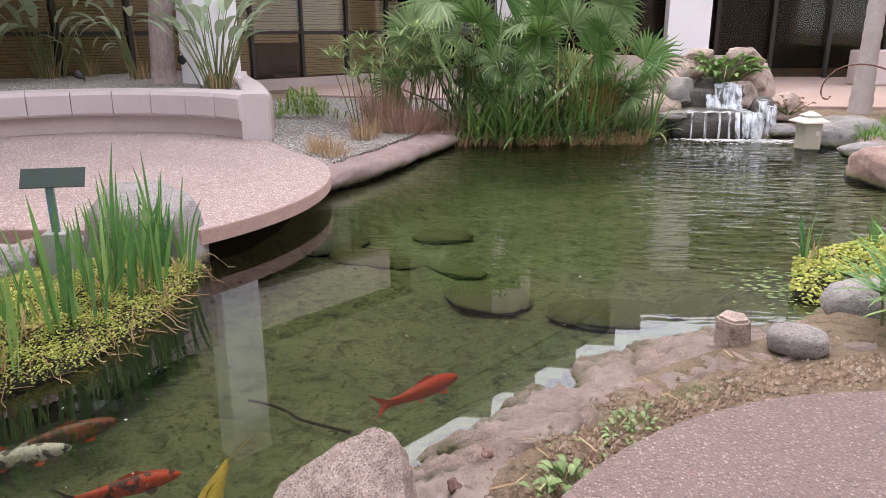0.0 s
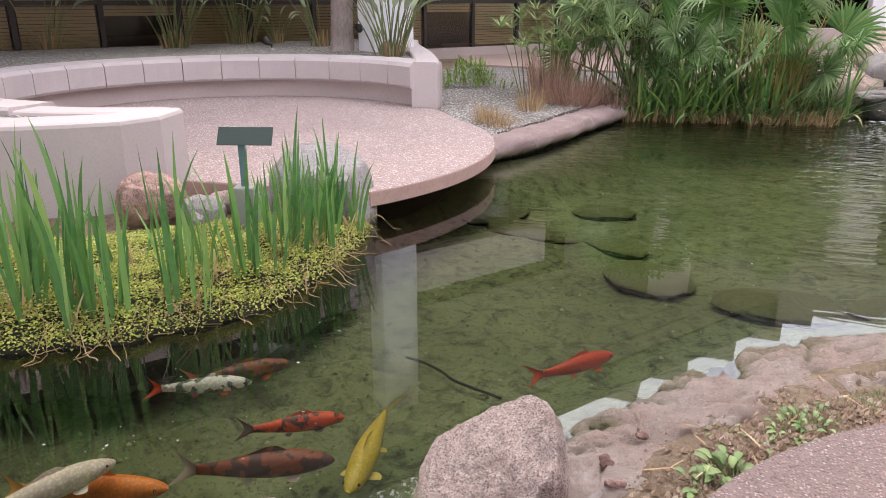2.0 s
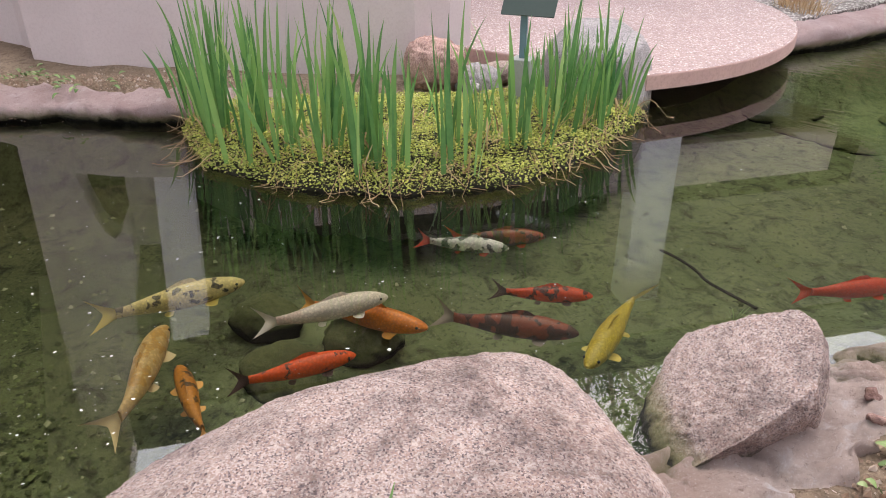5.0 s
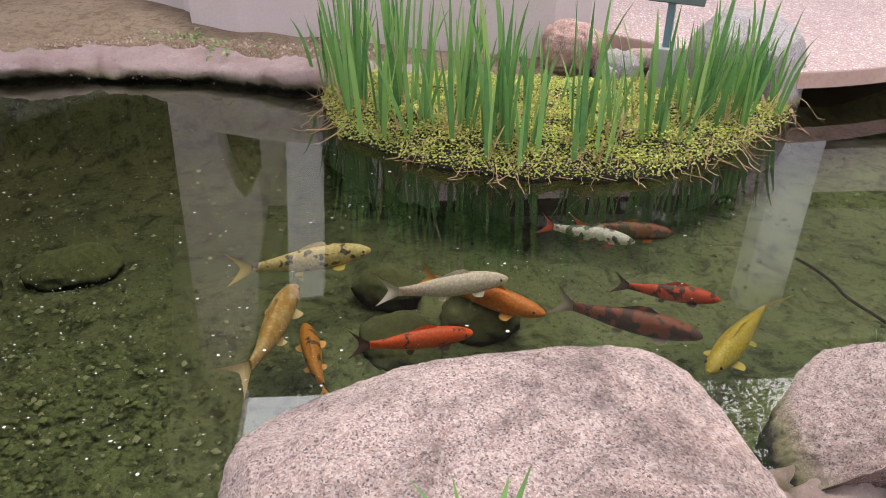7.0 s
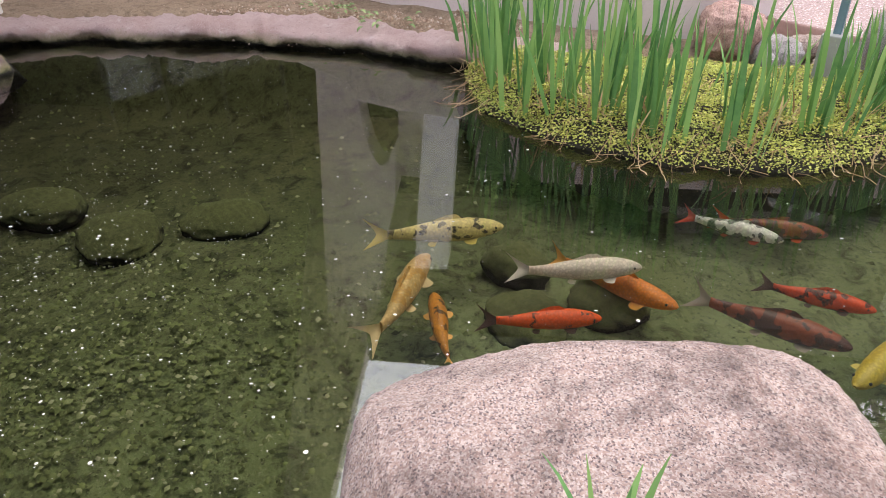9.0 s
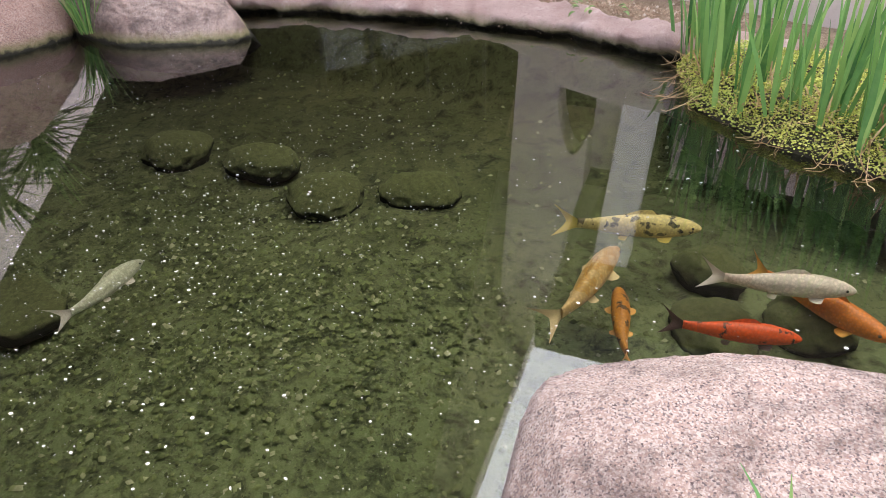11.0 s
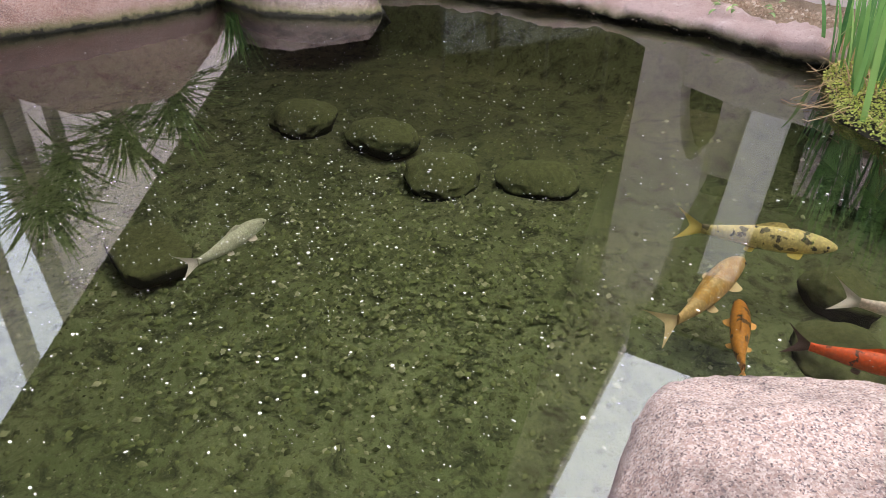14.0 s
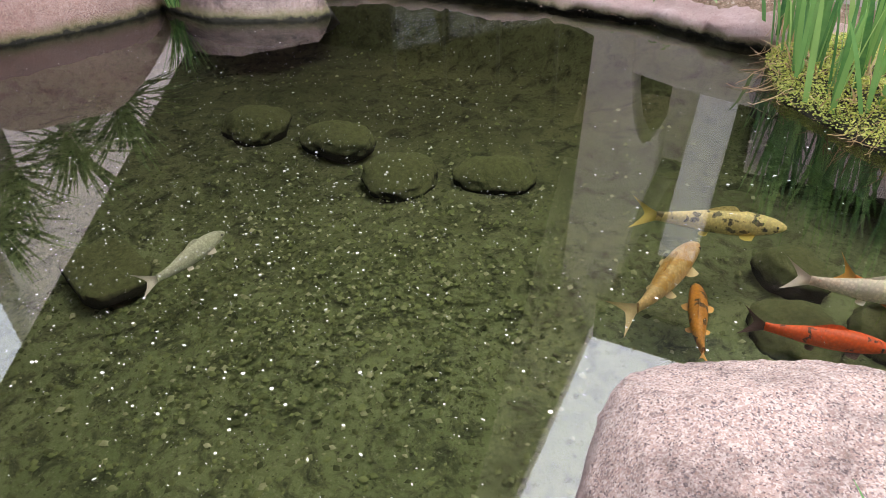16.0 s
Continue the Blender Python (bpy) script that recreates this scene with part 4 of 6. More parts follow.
for x, w, y, top in ((5.36, 0.66, 9.4, 5.3), (13.2, 0.9, 10.0, 5.3)):
    flat_box("column", x, x + w, y, y + 0.5, 0.1, top, WHITE, office, 0.02)
raked("column", [(-1.34, 0.1), (-0.95, 0.1), (-1.21, 4.32), (-1.69, 4.34)], 8.7, 9.1, WHITE, "white battered column")
raked("rear_column", [(-1.84, 0.1), (-1.42, 0.1), (-1.6, 3.1), (-1.95, 3.08)], 9.15, 9.5, STUCCO_CAP)
raked("arched_pier", [(-2.8, 0.1), (-2.3, 0.1), (-2.35, 1.85), (-2.31, 2.2), (-2.24, 2.5), (-2.16, 2.68), (-2.09, 2.75), (-2.0, 2.66), (-1.91, 2.45), (-1.92, 3.15), (-2.13, 4.0), (-2.24, 4.9), (-2.5, 5.9), (-3.1, 5.9)], 8.72, 9.14, STUCCO_CAP, "pale pier with half a pointed arch")
flat_box("beam", -0.9, 9.0, 9.6, 9.9, 2.6, 3.3, STUCCO, office)

bridge = thing("building", "upper-floor wing with a dark underside and a pale canopy", "building")
low = [(-3.2, -0.05), (2.5, -2.2), (2.5, -5.65), (-40, -5.65), (-40, 14.0), (-23.5, 7.77)]
part("underside", slab("underside", low, 5.8, 6.2, SHADED_SOFFIT, SHADED_SOFFIT), bridge)
part("canopy", slab("canopy", [(-3.17, -0.05), (-8.31, 3.08), (-13.2, 6.5), (-30, 20), (-23.5, 7.8)], 5.904, 6.2, STUCCO_CAP, STUCCO_CAP), bridge)
end_wing = thing("building", "tall pale stucco block beyond the palms", "building")
flat_box("wall", -60, -15.9, -9.6, -9.0, 0, 10.6, STUCCO_CAP, end_wing, 0.02, Matrix())
flat_box("string_course", -60, -15.9, -9.03, -9.0, 8.3, 8.4, STUCCO, end_wing, 0.0, Matrix())

wing = thing("building", "far wing with white piers and dark glazed doors", "building")
flat_box("sill", 0.5, 4.6, 18.4, 18.8, 0.2, 0.78, STUCCO, wing, 0.02, Matrix())
flat_box("pier", 3.0, 3.95, 18.3, 18.9, 0.78, 4.2, WHITE, wing, 0.02, Matrix())
flat_box("glass_wall", -6, 16, 19.6, 19.7, 0.2, 4.2, GLASS, wing, 0.0, Matrix())
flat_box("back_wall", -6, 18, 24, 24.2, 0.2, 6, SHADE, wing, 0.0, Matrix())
flat_box("roof", 2.82, 20, 17.6, 24, 4.2, 5.5, SOFFIT, wing, 0.0, Matrix())
for x0, x1, top in ((2.22, 2.82, 5.85), (1.28, 2.22, 6.3), (0.26, 1.28, 7.0), (-0.9, 0.26, 7.8), (-3.0, -0.9, 8.6)):
    flat_box("stepped_roof", x0, x1, 17.6, 24, 4.2, top, SOFFIT, wing, 0.0, Matrix())
for x in (4.3, 5.6, 6.9, 8.2, 9.5):
    flat_box("door_post", x, x + 0.09, 19.4, 19.5, 0.24, 4.2, BRONZE, wing, 0.0, Matrix())
flat_box("low_planter", 6.6, 14, 16.6, 17.2, 0.24, 0.95, STUCCO, wing, 0.04, Matrix())

# out-of-view walls, added to hold back sky light from east and south
sky_blocker = thing("building", "unseen plain stucco walls added to cut the sky light", "building")
flat_box("wall", 8.0, 8.3, -10, 13, 0, 8.0, STUCCO, sky_blocker, 0.0, Matrix())
flat_box("wall", -1.5, 8, -11.3, -11, 0, 8.0, STUCCO, sky_blocker, 0.0, Matrix())

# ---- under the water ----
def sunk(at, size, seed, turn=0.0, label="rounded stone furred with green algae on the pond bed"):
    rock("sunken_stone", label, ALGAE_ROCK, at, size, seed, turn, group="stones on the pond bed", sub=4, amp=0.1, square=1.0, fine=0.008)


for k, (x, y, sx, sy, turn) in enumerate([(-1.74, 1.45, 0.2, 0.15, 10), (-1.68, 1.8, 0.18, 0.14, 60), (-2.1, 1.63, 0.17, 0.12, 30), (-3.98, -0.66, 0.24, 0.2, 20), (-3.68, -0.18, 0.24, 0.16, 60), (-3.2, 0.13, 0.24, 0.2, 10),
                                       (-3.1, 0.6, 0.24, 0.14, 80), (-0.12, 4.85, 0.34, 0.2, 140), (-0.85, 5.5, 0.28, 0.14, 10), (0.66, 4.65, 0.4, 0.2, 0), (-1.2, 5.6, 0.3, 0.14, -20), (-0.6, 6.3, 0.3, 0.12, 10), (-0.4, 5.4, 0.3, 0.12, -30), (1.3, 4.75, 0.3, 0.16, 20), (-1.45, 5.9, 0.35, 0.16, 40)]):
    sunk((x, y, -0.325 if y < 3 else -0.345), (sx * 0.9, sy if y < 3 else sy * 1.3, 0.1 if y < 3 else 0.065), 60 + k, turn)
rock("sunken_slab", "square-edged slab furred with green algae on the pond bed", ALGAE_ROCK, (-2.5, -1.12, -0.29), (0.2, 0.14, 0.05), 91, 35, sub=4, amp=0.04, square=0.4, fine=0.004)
# pebbles and litter of the bed
pieces, r = [], random.Random(9)
while len(pieces) < 15000:
    x, y = r.uniform(-5.2, 1.0), r.uniform(-3.2, 5.5)
    if r.random() < 0.45:
        x, y = r.gauss(-2.2, 0.55), r.gauss(-0.25, 0.6)
    s = r.choice((0.004, 0.005, 0.006, 0.008, 0.01, 0.013, 0.018)) * r.uniform(0.7, 1.2)
    a = r.uniform(0, 3)
    ca, sa = math.cos(a) * s, math.sin(a) * s
    z = -0.352 + 0.03 * math.sin(x * 2.1 + 1.3 * math.sin(y * 1.7)) * math.cos(y * 1.9)
    v = [Vector((x + ca, y + sa, z)), Vector((x - sa * 0.7, y + ca * 0.7, z)), Vector((x - ca, y - sa, z)), Vector((x + sa * 0.7, y - ca * 0.7, z)), Vector((x, y, z + s * 0.8))]
    pieces.append((v, [(0, 1, 4), (1, 2, 4), (2, 3, 4), (3, 0, 4)]))
v, f = gather(pieces)
thing("bed_pebbles", "small dull pebbles strewn over the pond bed", "pebbles", kind="stuff", me=data_of("bed_pebbles", v, f, foliage("dull_pebble", (0.045, 0.055, 0.024), (0.21, 0.24, 0.1), (0.4, 0.4, 0.26), 0.95, 0.2)))
# foam flecks afloat
pieces, r = [], random.Random(12)
while len(pieces) < 3000:
    x, y = r.gauss(-2.3, 0.95), r.gauss(-0.45, 0.8)
    if r.random() < 0.25:
        x, y = r.uniform(-5, -0.8), r.uniform(-2.5, 3)
    if r.random() < 0.06:
        x, y = r.uniform(-1.2, 2.5), r.uniform(3.5, 8.5)
    if x > -0.75 and y < 3:
        continue
    s = r.choice((0.0015, 0.0018, 0.002, 0.0022, 0.0026, 0.003, 0.0036, 0.0044, 0.006)) * r.uniform(0.7, 1.2)
    a, e = r.gauss(0.9, 0.5), r.choice((0.4, 0.5, 0.7, 0.9))
    v = [Vector((x + s * (math.cos(a) * math.cos(t) - e * math.sin(a) * math.sin(t)), y + s * (math.sin(a) * math.cos(t) + e * math.cos(a) * math.sin(t)), 0.003)) * 1.0 for t in [6.283 * q / 7 + r.uniform(-0.2, 0.2) for q in range(7)]]
    pieces.append((v, [tuple(range(7))]))
v, f = gather(pieces)
thing("foam_flecks", "white flecks of foam floating on the pond", "foam", kind="stuff", me=data_of("foam_flecks", v, f, FOAM, False))


# ---- koi ----
def skin(name, base, belly, spots, amount, scale, seed):
    m, nt, p = start(name, 0.5, 0.4)
    tc = nt.nodes.new("ShaderNodeTexCoord")
    mp = nt.nodes.new("ShaderNodeMapping")
    mp.inputs["Location"].default_value = (seed, seed * 2.3, 0)
    nt.links.new(tc.outputs["Object"], mp.inputs[0])
    n = nt.nodes.new("ShaderNodeTexNoise")
    n.inputs["Scale"].default_value, n.inputs["Detail"].default_value = scale, 3
    nt.links.new(mp.outputs[0], n.inputs["Vector"])
    col = mix(nt, ramp(nt, n.outputs["Fac"], [(amount - 0.02, (0, 0, 0)), (amount + 0.02, (1, 1, 1))]), base, spots)
    v = nt.nodes.new("ShaderNodeTexVoronoi")
    v.inputs["Scale"].default_value = 90
    nt.links.new(tc.outputs["Object"], v.inputs["Vector"])
    col = mix(nt, ramp(nt, v.outputs["Distance"], [(0.25, (0, 0, 0)), (0.6, (0.4, 0.4, 0.4))]), col, tuple(0.4 * c for c in base))
    nt.links.new(col, p.inputs["Base Color"])
    return m


def koi(label, at, az, length, material, fin, bend=0.15):
    """A carp: a lofted body with a forked tail, paired fins and a low back fin; its head towards az."""
    top = thing("koi", label, "fish", pose(*at, 0, 0, -math.degrees(az)), "koi in the pond")
    L, n = length, 16
    girth = ((0.0, 0.008, 0.008), (0.012, 0.024, 0.02), (0.035, 0.038, 0.034), (0.08, 0.054, 0.054), (0.14, 0.066, 0.07), (0.22, 0.075, 0.086), (0.32, 0.079, 0.094), (0.42, 0.076, 0.092), (0.52, 0.066, 0.082),
             (0.62, 0.052, 0.066), (0.7, 0.039, 0.053), (0.77, 0.028, 0.044), (0.82, 0.02, 0.04), (0.85, 0.014, 0.042))

    def spine(t):
        return Vector((bend * L * math.sin(2.6 * t) * t * 0.8, L * (0.5 - t), 0))

    def across(t):
        d = (spine(t + 0.01) - spine(t - 0.01)).normalized()
        return Vector((d.y, -d.x, 0))

    verts, faces = [], []
    for t, w, h in girth:
        c, s = spine(t), across(t)
        for j in range(n):
            a = 2 * math.pi * j / n
            low = 0.9 if math.sin(a) < 0 else 1.0
            verts.append(c + s * math.cos(a) * w * L + Vector((0, 0, math.sin(a) * h * low * L)))
    for k in range(len(girth) - 1):
        for j in range(n):
            faces.append((k * n + j, k * n + (j + 1) % n, (k + 1) * n + (j + 1) % n, (k + 1) * n + j))
    faces += [tuple(range(n)), tuple(range(len(verts) - 1, len(verts) - n - 1, -1))]
    part("body", data_of("body", verts, faces, material), top)
    # tail: a forked fan, standing upright and swept a little to one side
    e, d, s = spine(0.84), (spine(1.0) - spine(0.84)).normalized(), across(0.9)
    tail, rows = [], 6
    for k in range(9):
        u = -1 + k / 4
        reach = 0.09 + 0.1 * abs(u) ** 1.3
        for j in range(rows + 1):
            t = j / rows
            tail.append(e + d * L * reach * t + s * L * (0.085 * u * t ** 1.2 + 0.02 * t * t) + Vector((0, 0, L * u * (0.03 + 0.055 * t))))
    q = rows + 1
    part("tail_fin", data_of("tail_fin", tail, [(k * q + j, k * q + j + 1, (k + 1) * q + j + 1, (k + 1) * q + j) for k in range(8) for j in range(rows)], fin), top)
    ridge = []
    for t, h in ((0.3, 0.0), (0.35, 0.03), (0.42, 0.028), (0.5, 0.022), (0.58, 0.016), (0.64, 0.0)):
        c, up = spine(t), 0.094 - 0.28 * max(0.0, t - 0.42)
        ridge += [c + Vector((0, 0, (up - 0.012) * L)), c + across(t) * 0.012 * L + Vector((0, 0, (up + h) * L))]
    part("dorsal_fin", data_of("dorsal_fin", ridge, [(2 * k, 2 * k + 1, 2 * k + 3, 2 * k + 2) for k in range(5)], material), top)

    def paired(name, t, out, back, size, low):
        for side in (-1, 1):
            b = spine(t) + across(t) * -side * out * L + Vector((0, 0, low * L))
            web = [b]
            for k in range(8):
                a = math.radians(20 + 14 * k)
                r = size * L * (0.75 + 0.25 * math.sin(math.pi * k / 7))
                web.append(b + Vector((side * r * math.cos(a) * 0.9, -r * math.sin(a) - back * L, -0.14 * r)))
            part(name, data_of(name, web, [(0, k, k + 1) for k in range(1, 8)], fin), top)

    paired("pectoral_fin", 0.2, 0.06, 0.0, 0.105, -0.045)
    paired("pelvic_fin", 0.5, 0.05, 0.0, 0.07, -0.06)
    for side in (-1, 1):
        eye = rock_data("eye", METAL, (0.011 * L, 0.011 * L, 0.011 * L), 1, 1, 0.0, 1.0, fine=0)
        part("eye", eye, top, "", pose(side * 0.046 * L, 0.435 * L, 0.018 * L))
    return top


def koi_between(label, head, tail, material, fin, z=-0.09, bend=0.15):
    h, t = Vector((*head, 0)), Vector((*tail, 0))
    d = h - t
    c = (h + t) / 2
    koi(label, (c.x, c.y, z), math.atan2(d.x, d.y), d.length, material, fin, bend)


BLACK = (0.02, 0.018, 0.018)
K_YELLOW = skin("yellow_skin", (0.55, 0.4, 0.05), (0.7, 0.6, 0.3), (0.42, 0.37, 0.13), 0.56, 9, 1)
K_RED = skin("red_skin", (0.6, 0.06, 0.02), (0.7, 0.2, 0.1), (0.45, 0.04, 0.02), 0.6, 8, 2)
K_REDBLACK = skin("red_black_skin", (0.66, 0.075, 0.02), (0.7, 0.2, 0.1), BLACK, 0.54, 26, 3)
K_DARK = skin("dark_red_skin", (0.27, 0.065, 0.03), (0.3, 0.1, 0.05), (0.035, 0.02, 0.018), 0.5, 16, 4)
K_BRIGHT = skin("bright_red_skin", (0.8, 0.1, 0.015), (0.7, 0.2, 0.1), BLACK, 0.6, 32, 12)
K_SANKE = skin("white_black_skin", (0.75, 0.7, 0.66), (0.7, 0.7, 0.7), BLACK, 0.51, 26, 5)
K_ORANGE = skin("orange_skin", (0.75, 0.22, 0.03), (0.8, 0.4, 0.1), (0.68, 0.16, 0.02), 0.6, 8, 6)
K_WHITE = skin("white_skin", (0.78, 0.66, 0.58), (0.8, 0.7, 0.65), (0.75, 0.58, 0.5), 0.6, 8, 7)
K_CREAM = skin("cream_black_skin", (0.75, 0.6, 0.25), (0.7, 0.6, 0.4), BLACK, 0.58, 24, 8)
K_TAN = skin("tan_skin", (0.6, 0.4, 0.17), (0.7, 0.5, 0.3), (0.5, 0.27, 0.06), 0.54, 20, 9)
K_GREY = skin("pale_grey_skin", (0.6, 0.6, 0.46), (0.7, 0.7, 0.6), (0.5, 0.5, 0.38), 0.6, 8, 10)
K_RUST = skin("rust_skin", (0.55, 0.22, 0.03), (0.6, 0.3, 0.1), BLACK, 0.55, 22, 11)
FIN_Y, FIN_O, FIN_R, FIN_D, FIN_W, FIN_T, FIN_P = (plain(n, c, 0.4) for n, c in (("yellow_fin", (0.65, 0.5, 0.12)), ("orange_fin", (0.75, 0.36, 0.08)), ("red_fin", (0.5, 0.06, 0.02)), ("dark_fin", (0.06, 0.03, 0.025)), ("white_fin", (0.7, 0.62, 0.56)), ("tan_fin", (0.66, 0.5, 0.27)), ("pale_fin", (0.3, 0.24, 0.2))))
koi_between("plain yellow koi swimming in the pond", (-0.81, 2.03), (-0.89, 2.6), K_YELLOW, FIN_Y, -0.16, 0.06)
koi_between("plain red koi swimming in the pond", (-0.12, 3.19), (-0.43, 2.88), K_RED, FIN_R, -0.09, 0.1)
koi_between("red koi with black spots and a black tail", (-0.98, 2.34), (-1.31, 2.14), K_REDBLACK, FIN_D, -0.09, 0.1)
koi_between("dark reddish brown koi with black back patches", (-0.88, 2.08), (-1.36, 1.87), K_DARK, FIN_P, -0.08, 0.1)
koi_between("small white koi with black and red spots", (-1.43, 2.41), (-1.79, 2.23), K_SANKE, FIN_R, -0.07, 0.06)
koi_between("plain orange koi with yellow fins", (-1.42, 1.89), (-1.94, 1.66), K_ORANGE, FIN_O, -0.2, -0.06)
koi_between("bright red koi with black blotches and dark tail", (-1.39, 1.5), (-1.6, 1.14), K_BRIGHT, FIN_D, -0.09, 0.1)
koi_between("plain white koi with pink head", (-1.57, 1.83), (-1.82, 1.4), K_WHITE, FIN_W, -0.09, 0.12)
koi_between("yellow koi with black back spots", (-2.08, 1.54), (-2.29, 1.02), K_CREAM, FIN_Y, -0.09, 0.05)
koi_between("tan gold koi with pale fins", (-2.03, 1.17), (-1.68, 0.73), K_TAN, FIN_T, -0.09, 0.15)
koi_between("rusty orange koi with black back patches", (-1.92, 1.13), (-1.5, 1.03), K_RUST, FIN_O, -0.19, -0.15)
koi_between("pale grey koi in shallow water", (-2.40, -0.59), (-2.10, -0.86), K_GREY, FIN_W, -0.09, 0.2)
koi_between("dark red koi under the irises", (-1.5, 2.8), (-1.86, 2.5), K_DARK, FIN_R, -0.19, 0.08)

# ---- planter plants ----
GRIT = foliage("loose_grit", (0.24, 0.16, 0.11), (0.5, 0.38, 0.29), (0.62, 0.55, 0.48), 0.9, 0.2)
PALE_PALM = foliage("pale_palm_leaf", (0.1, 0.17, 0.06), (0.24, 0.34, 0.15), (0.36, 0.43, 0.24))


def strip_thing(name, label, at, pieces, material, category="plant", group="", kind=""):
    v, f = gather(pieces)
    return thing(name, label, category, pose(*at), group, data_of(name, v, f, material), kind)


def paddle(base, az, lean, stalk, length, width):
    """A long stalk that carries one folded paddle leaf."""
    fwd, side = Vector((math.sin(az), math.cos(az), 0)), Vector((math.cos(az), -math.sin(az), 0))
    pts, p, ang = [Vector(base)], Vector(base), lean
    for k in range(6):
        ang += 0.05
        p = p + (fwd * math.sin(ang) + Vector((0, 0, 1)) * math.cos(ang)) * stalk / 6
        pts.append(p)
    sv, sf = tube(pts, [0.012 - 0.0011 * k for k in range(7)], 5, False)
    lv, lf = [], []
    for k in range(8):
        t = k / 7
        w = width * math.sin(math.pi * (0.08 + 0.9 * t)) ** 0.8
        lv += [p - side * w / 2 + Vector((0, 0, 0.3 * w)), p, p + side * w / 2 + Vector((0, 0, 0.3 * w))]
        ang += 0.14
        p = p + (fwd * math.sin(ang) + Vector((0, 0, 1)) * math.cos(ang)) * length / 7
        if k:
            a = 3 * k - 3
            lf += [(a, a + 1, a + 4, a + 3), (a + 1, a + 2, a + 5, a + 4)]
    return (sv, sf), (lv, lf)


def strelitzia(x, y, z, count, tall, seed, label="bird-of-paradise clump with grey-green paddle leaves", spread=0.22):
    r = random.Random(seed)
    top = thing("strelitzia", label, "plant", pose(x, y, z), "planter shrubs")
    for _ in range(count):
        a, d = r.uniform(0, 6.28), spread * math.sqrt(r.random())
        st, lf = paddle((d * math.sin(a), d * math.cos(a), 0), a + r.uniform(-0.5, 0.5), r.uniform(0.04, 0.4), tall * r.uniform(0.5, 1.0), tall * r.uniform(0.25, 0.42), tall * r.uniform(0.07, 0.12))
        part("stalk", data_of("stalk", *st, STALK), top)
        part("leaf", data_of("leaf", *lf, GREYLEAF), top)
    dry = []
    for _ in range(50):
        a, d = r.uniform(0, 6.28), spread * 1.1 * math.sqrt(r.random())
        dry.append(blade((d * math.sin(a), d * math.cos(a), 0), a, r.uniform(0, 0.4), r.uniform(0.12, 0.34), 0.018, 0.2, 3))
    tagged(part("dry_sheath", data_of("dry_sheath", *gather(dry), STRAW), top), "tan dried leaf bases", "", "", "stuff")
    return top


STALK = foliage("stalk_green", (0.12, 0.15, 0.06), (0.24, 0.28, 0.12), (0.3, 0.27, 0.12))
GREYLEAF = foliage("grey_green_leaf", (0.22, 0.3, 0.18), (0.42, 0.5, 0.33), (0.55, 0.6, 0.42))
strelitzia(-3.98, 9.45, 0.66, 34, 1.15, 3)
strelitzia(-7.58, 11.2, 0.66, 26, 1.35, 4)
strelitzia(-7.18, 11.7, 0.66, 9, 0.75, 5, "small bird-of-paradise clump with dried leaf bases", 0.1)
strelitzia(-5.92, 11.1, 0.66, 14, 1.25, 6)
strelitzia(-7.9, 9.9, 0.66, 26, 1.35, 7)
strelitzia(-9.6, 9.0, 0.66, 18, 1.2, 8)
strelitzia(-8.6, 12.0, 0.66, 14, 1.2, 9)

tree = thing("tree", "grey smooth-barked tree rising from the planter gravel", "tree", pose(-5.12, 10.2, 0.6))
v, f = tube([(0, 0, 0), (0.01, 0.01, 0.25), (0.03, 0, 0.7), (0.1, 0, 1.5), (0.16, 0.05, 2.6), (0.2, 0.1, 4.2), (0.15, 0.1, 6.0)], [0.19, 0.165, 0.16, 0.155, 0.14, 0.12, 0.1], 18)
part("trunk", data_of("trunk", v, f, BARK), tree)
r = random.Random(31)
limbs, leaves = [], []
for k in range(10):
    a, out = k * 0.9 + r.uniform(-0.2, 0.2), r.uniform(0.9, 1.9)
    e = Vector((0.15 + out * math.sin(a), 0.1 + out * math.cos(a), 7.4 + r.uniform(-0.7, 1.1)))
    limbs.append(tube([(0.15, 0.1, 5.6), (0.15 + 0.4 * out * math.sin(a), 0.1 + 0.4 * out * math.cos(a), 6.4), e], [0.07, 0.045, 0.015], 7))
    for _ in range(420):
        c = e + Vector((r.gauss(0, 0.5), r.gauss(0, 0.5), r.gauss(0, 0.45)))
        leaves.append(blade(c, r.uniform(0, 6.28), r.uniform(0.3, 2), 0.14, 0.05, 0.3, 2))
part("limbs", data_of("limbs", *gather(limbs), BARK), tree)
part("crown", data_of("crown", *gather(leaves), GREEN), tree)


def spotlight(x, y, z, turn, h=0.22):
    top = thing("spotlight", "small garden spotlight on a short grey post", "lamp", pose(x, y, z, 0, 0, turn), "garden spotlights")
    part("post", bm_data("post", box(-0.03, 0.03, -0.03, 0.03, 0, h, 0.006), plain("grey_post", (0.4, 0.4, 0.4), 0.6)), top)
    v, f = tube([(0, 0, h), (0, 0, h + 0.04), (0, 0.05, h + 0.07), (0, 0.11, h + 0.1), (0, 0.13, h + 0.11)], [0.012, 0.02, 0.045, 0.06, 0.062], 14)
    part("head", data_of("head", v, f, METAL), top)


spotlight(-4.85, 10.3, 0.66, 200)
spotlight(-5.03, 3.6, 0.66, 120)
spotlight(-6.2, 10.0, 0.64, 80, 0.05)

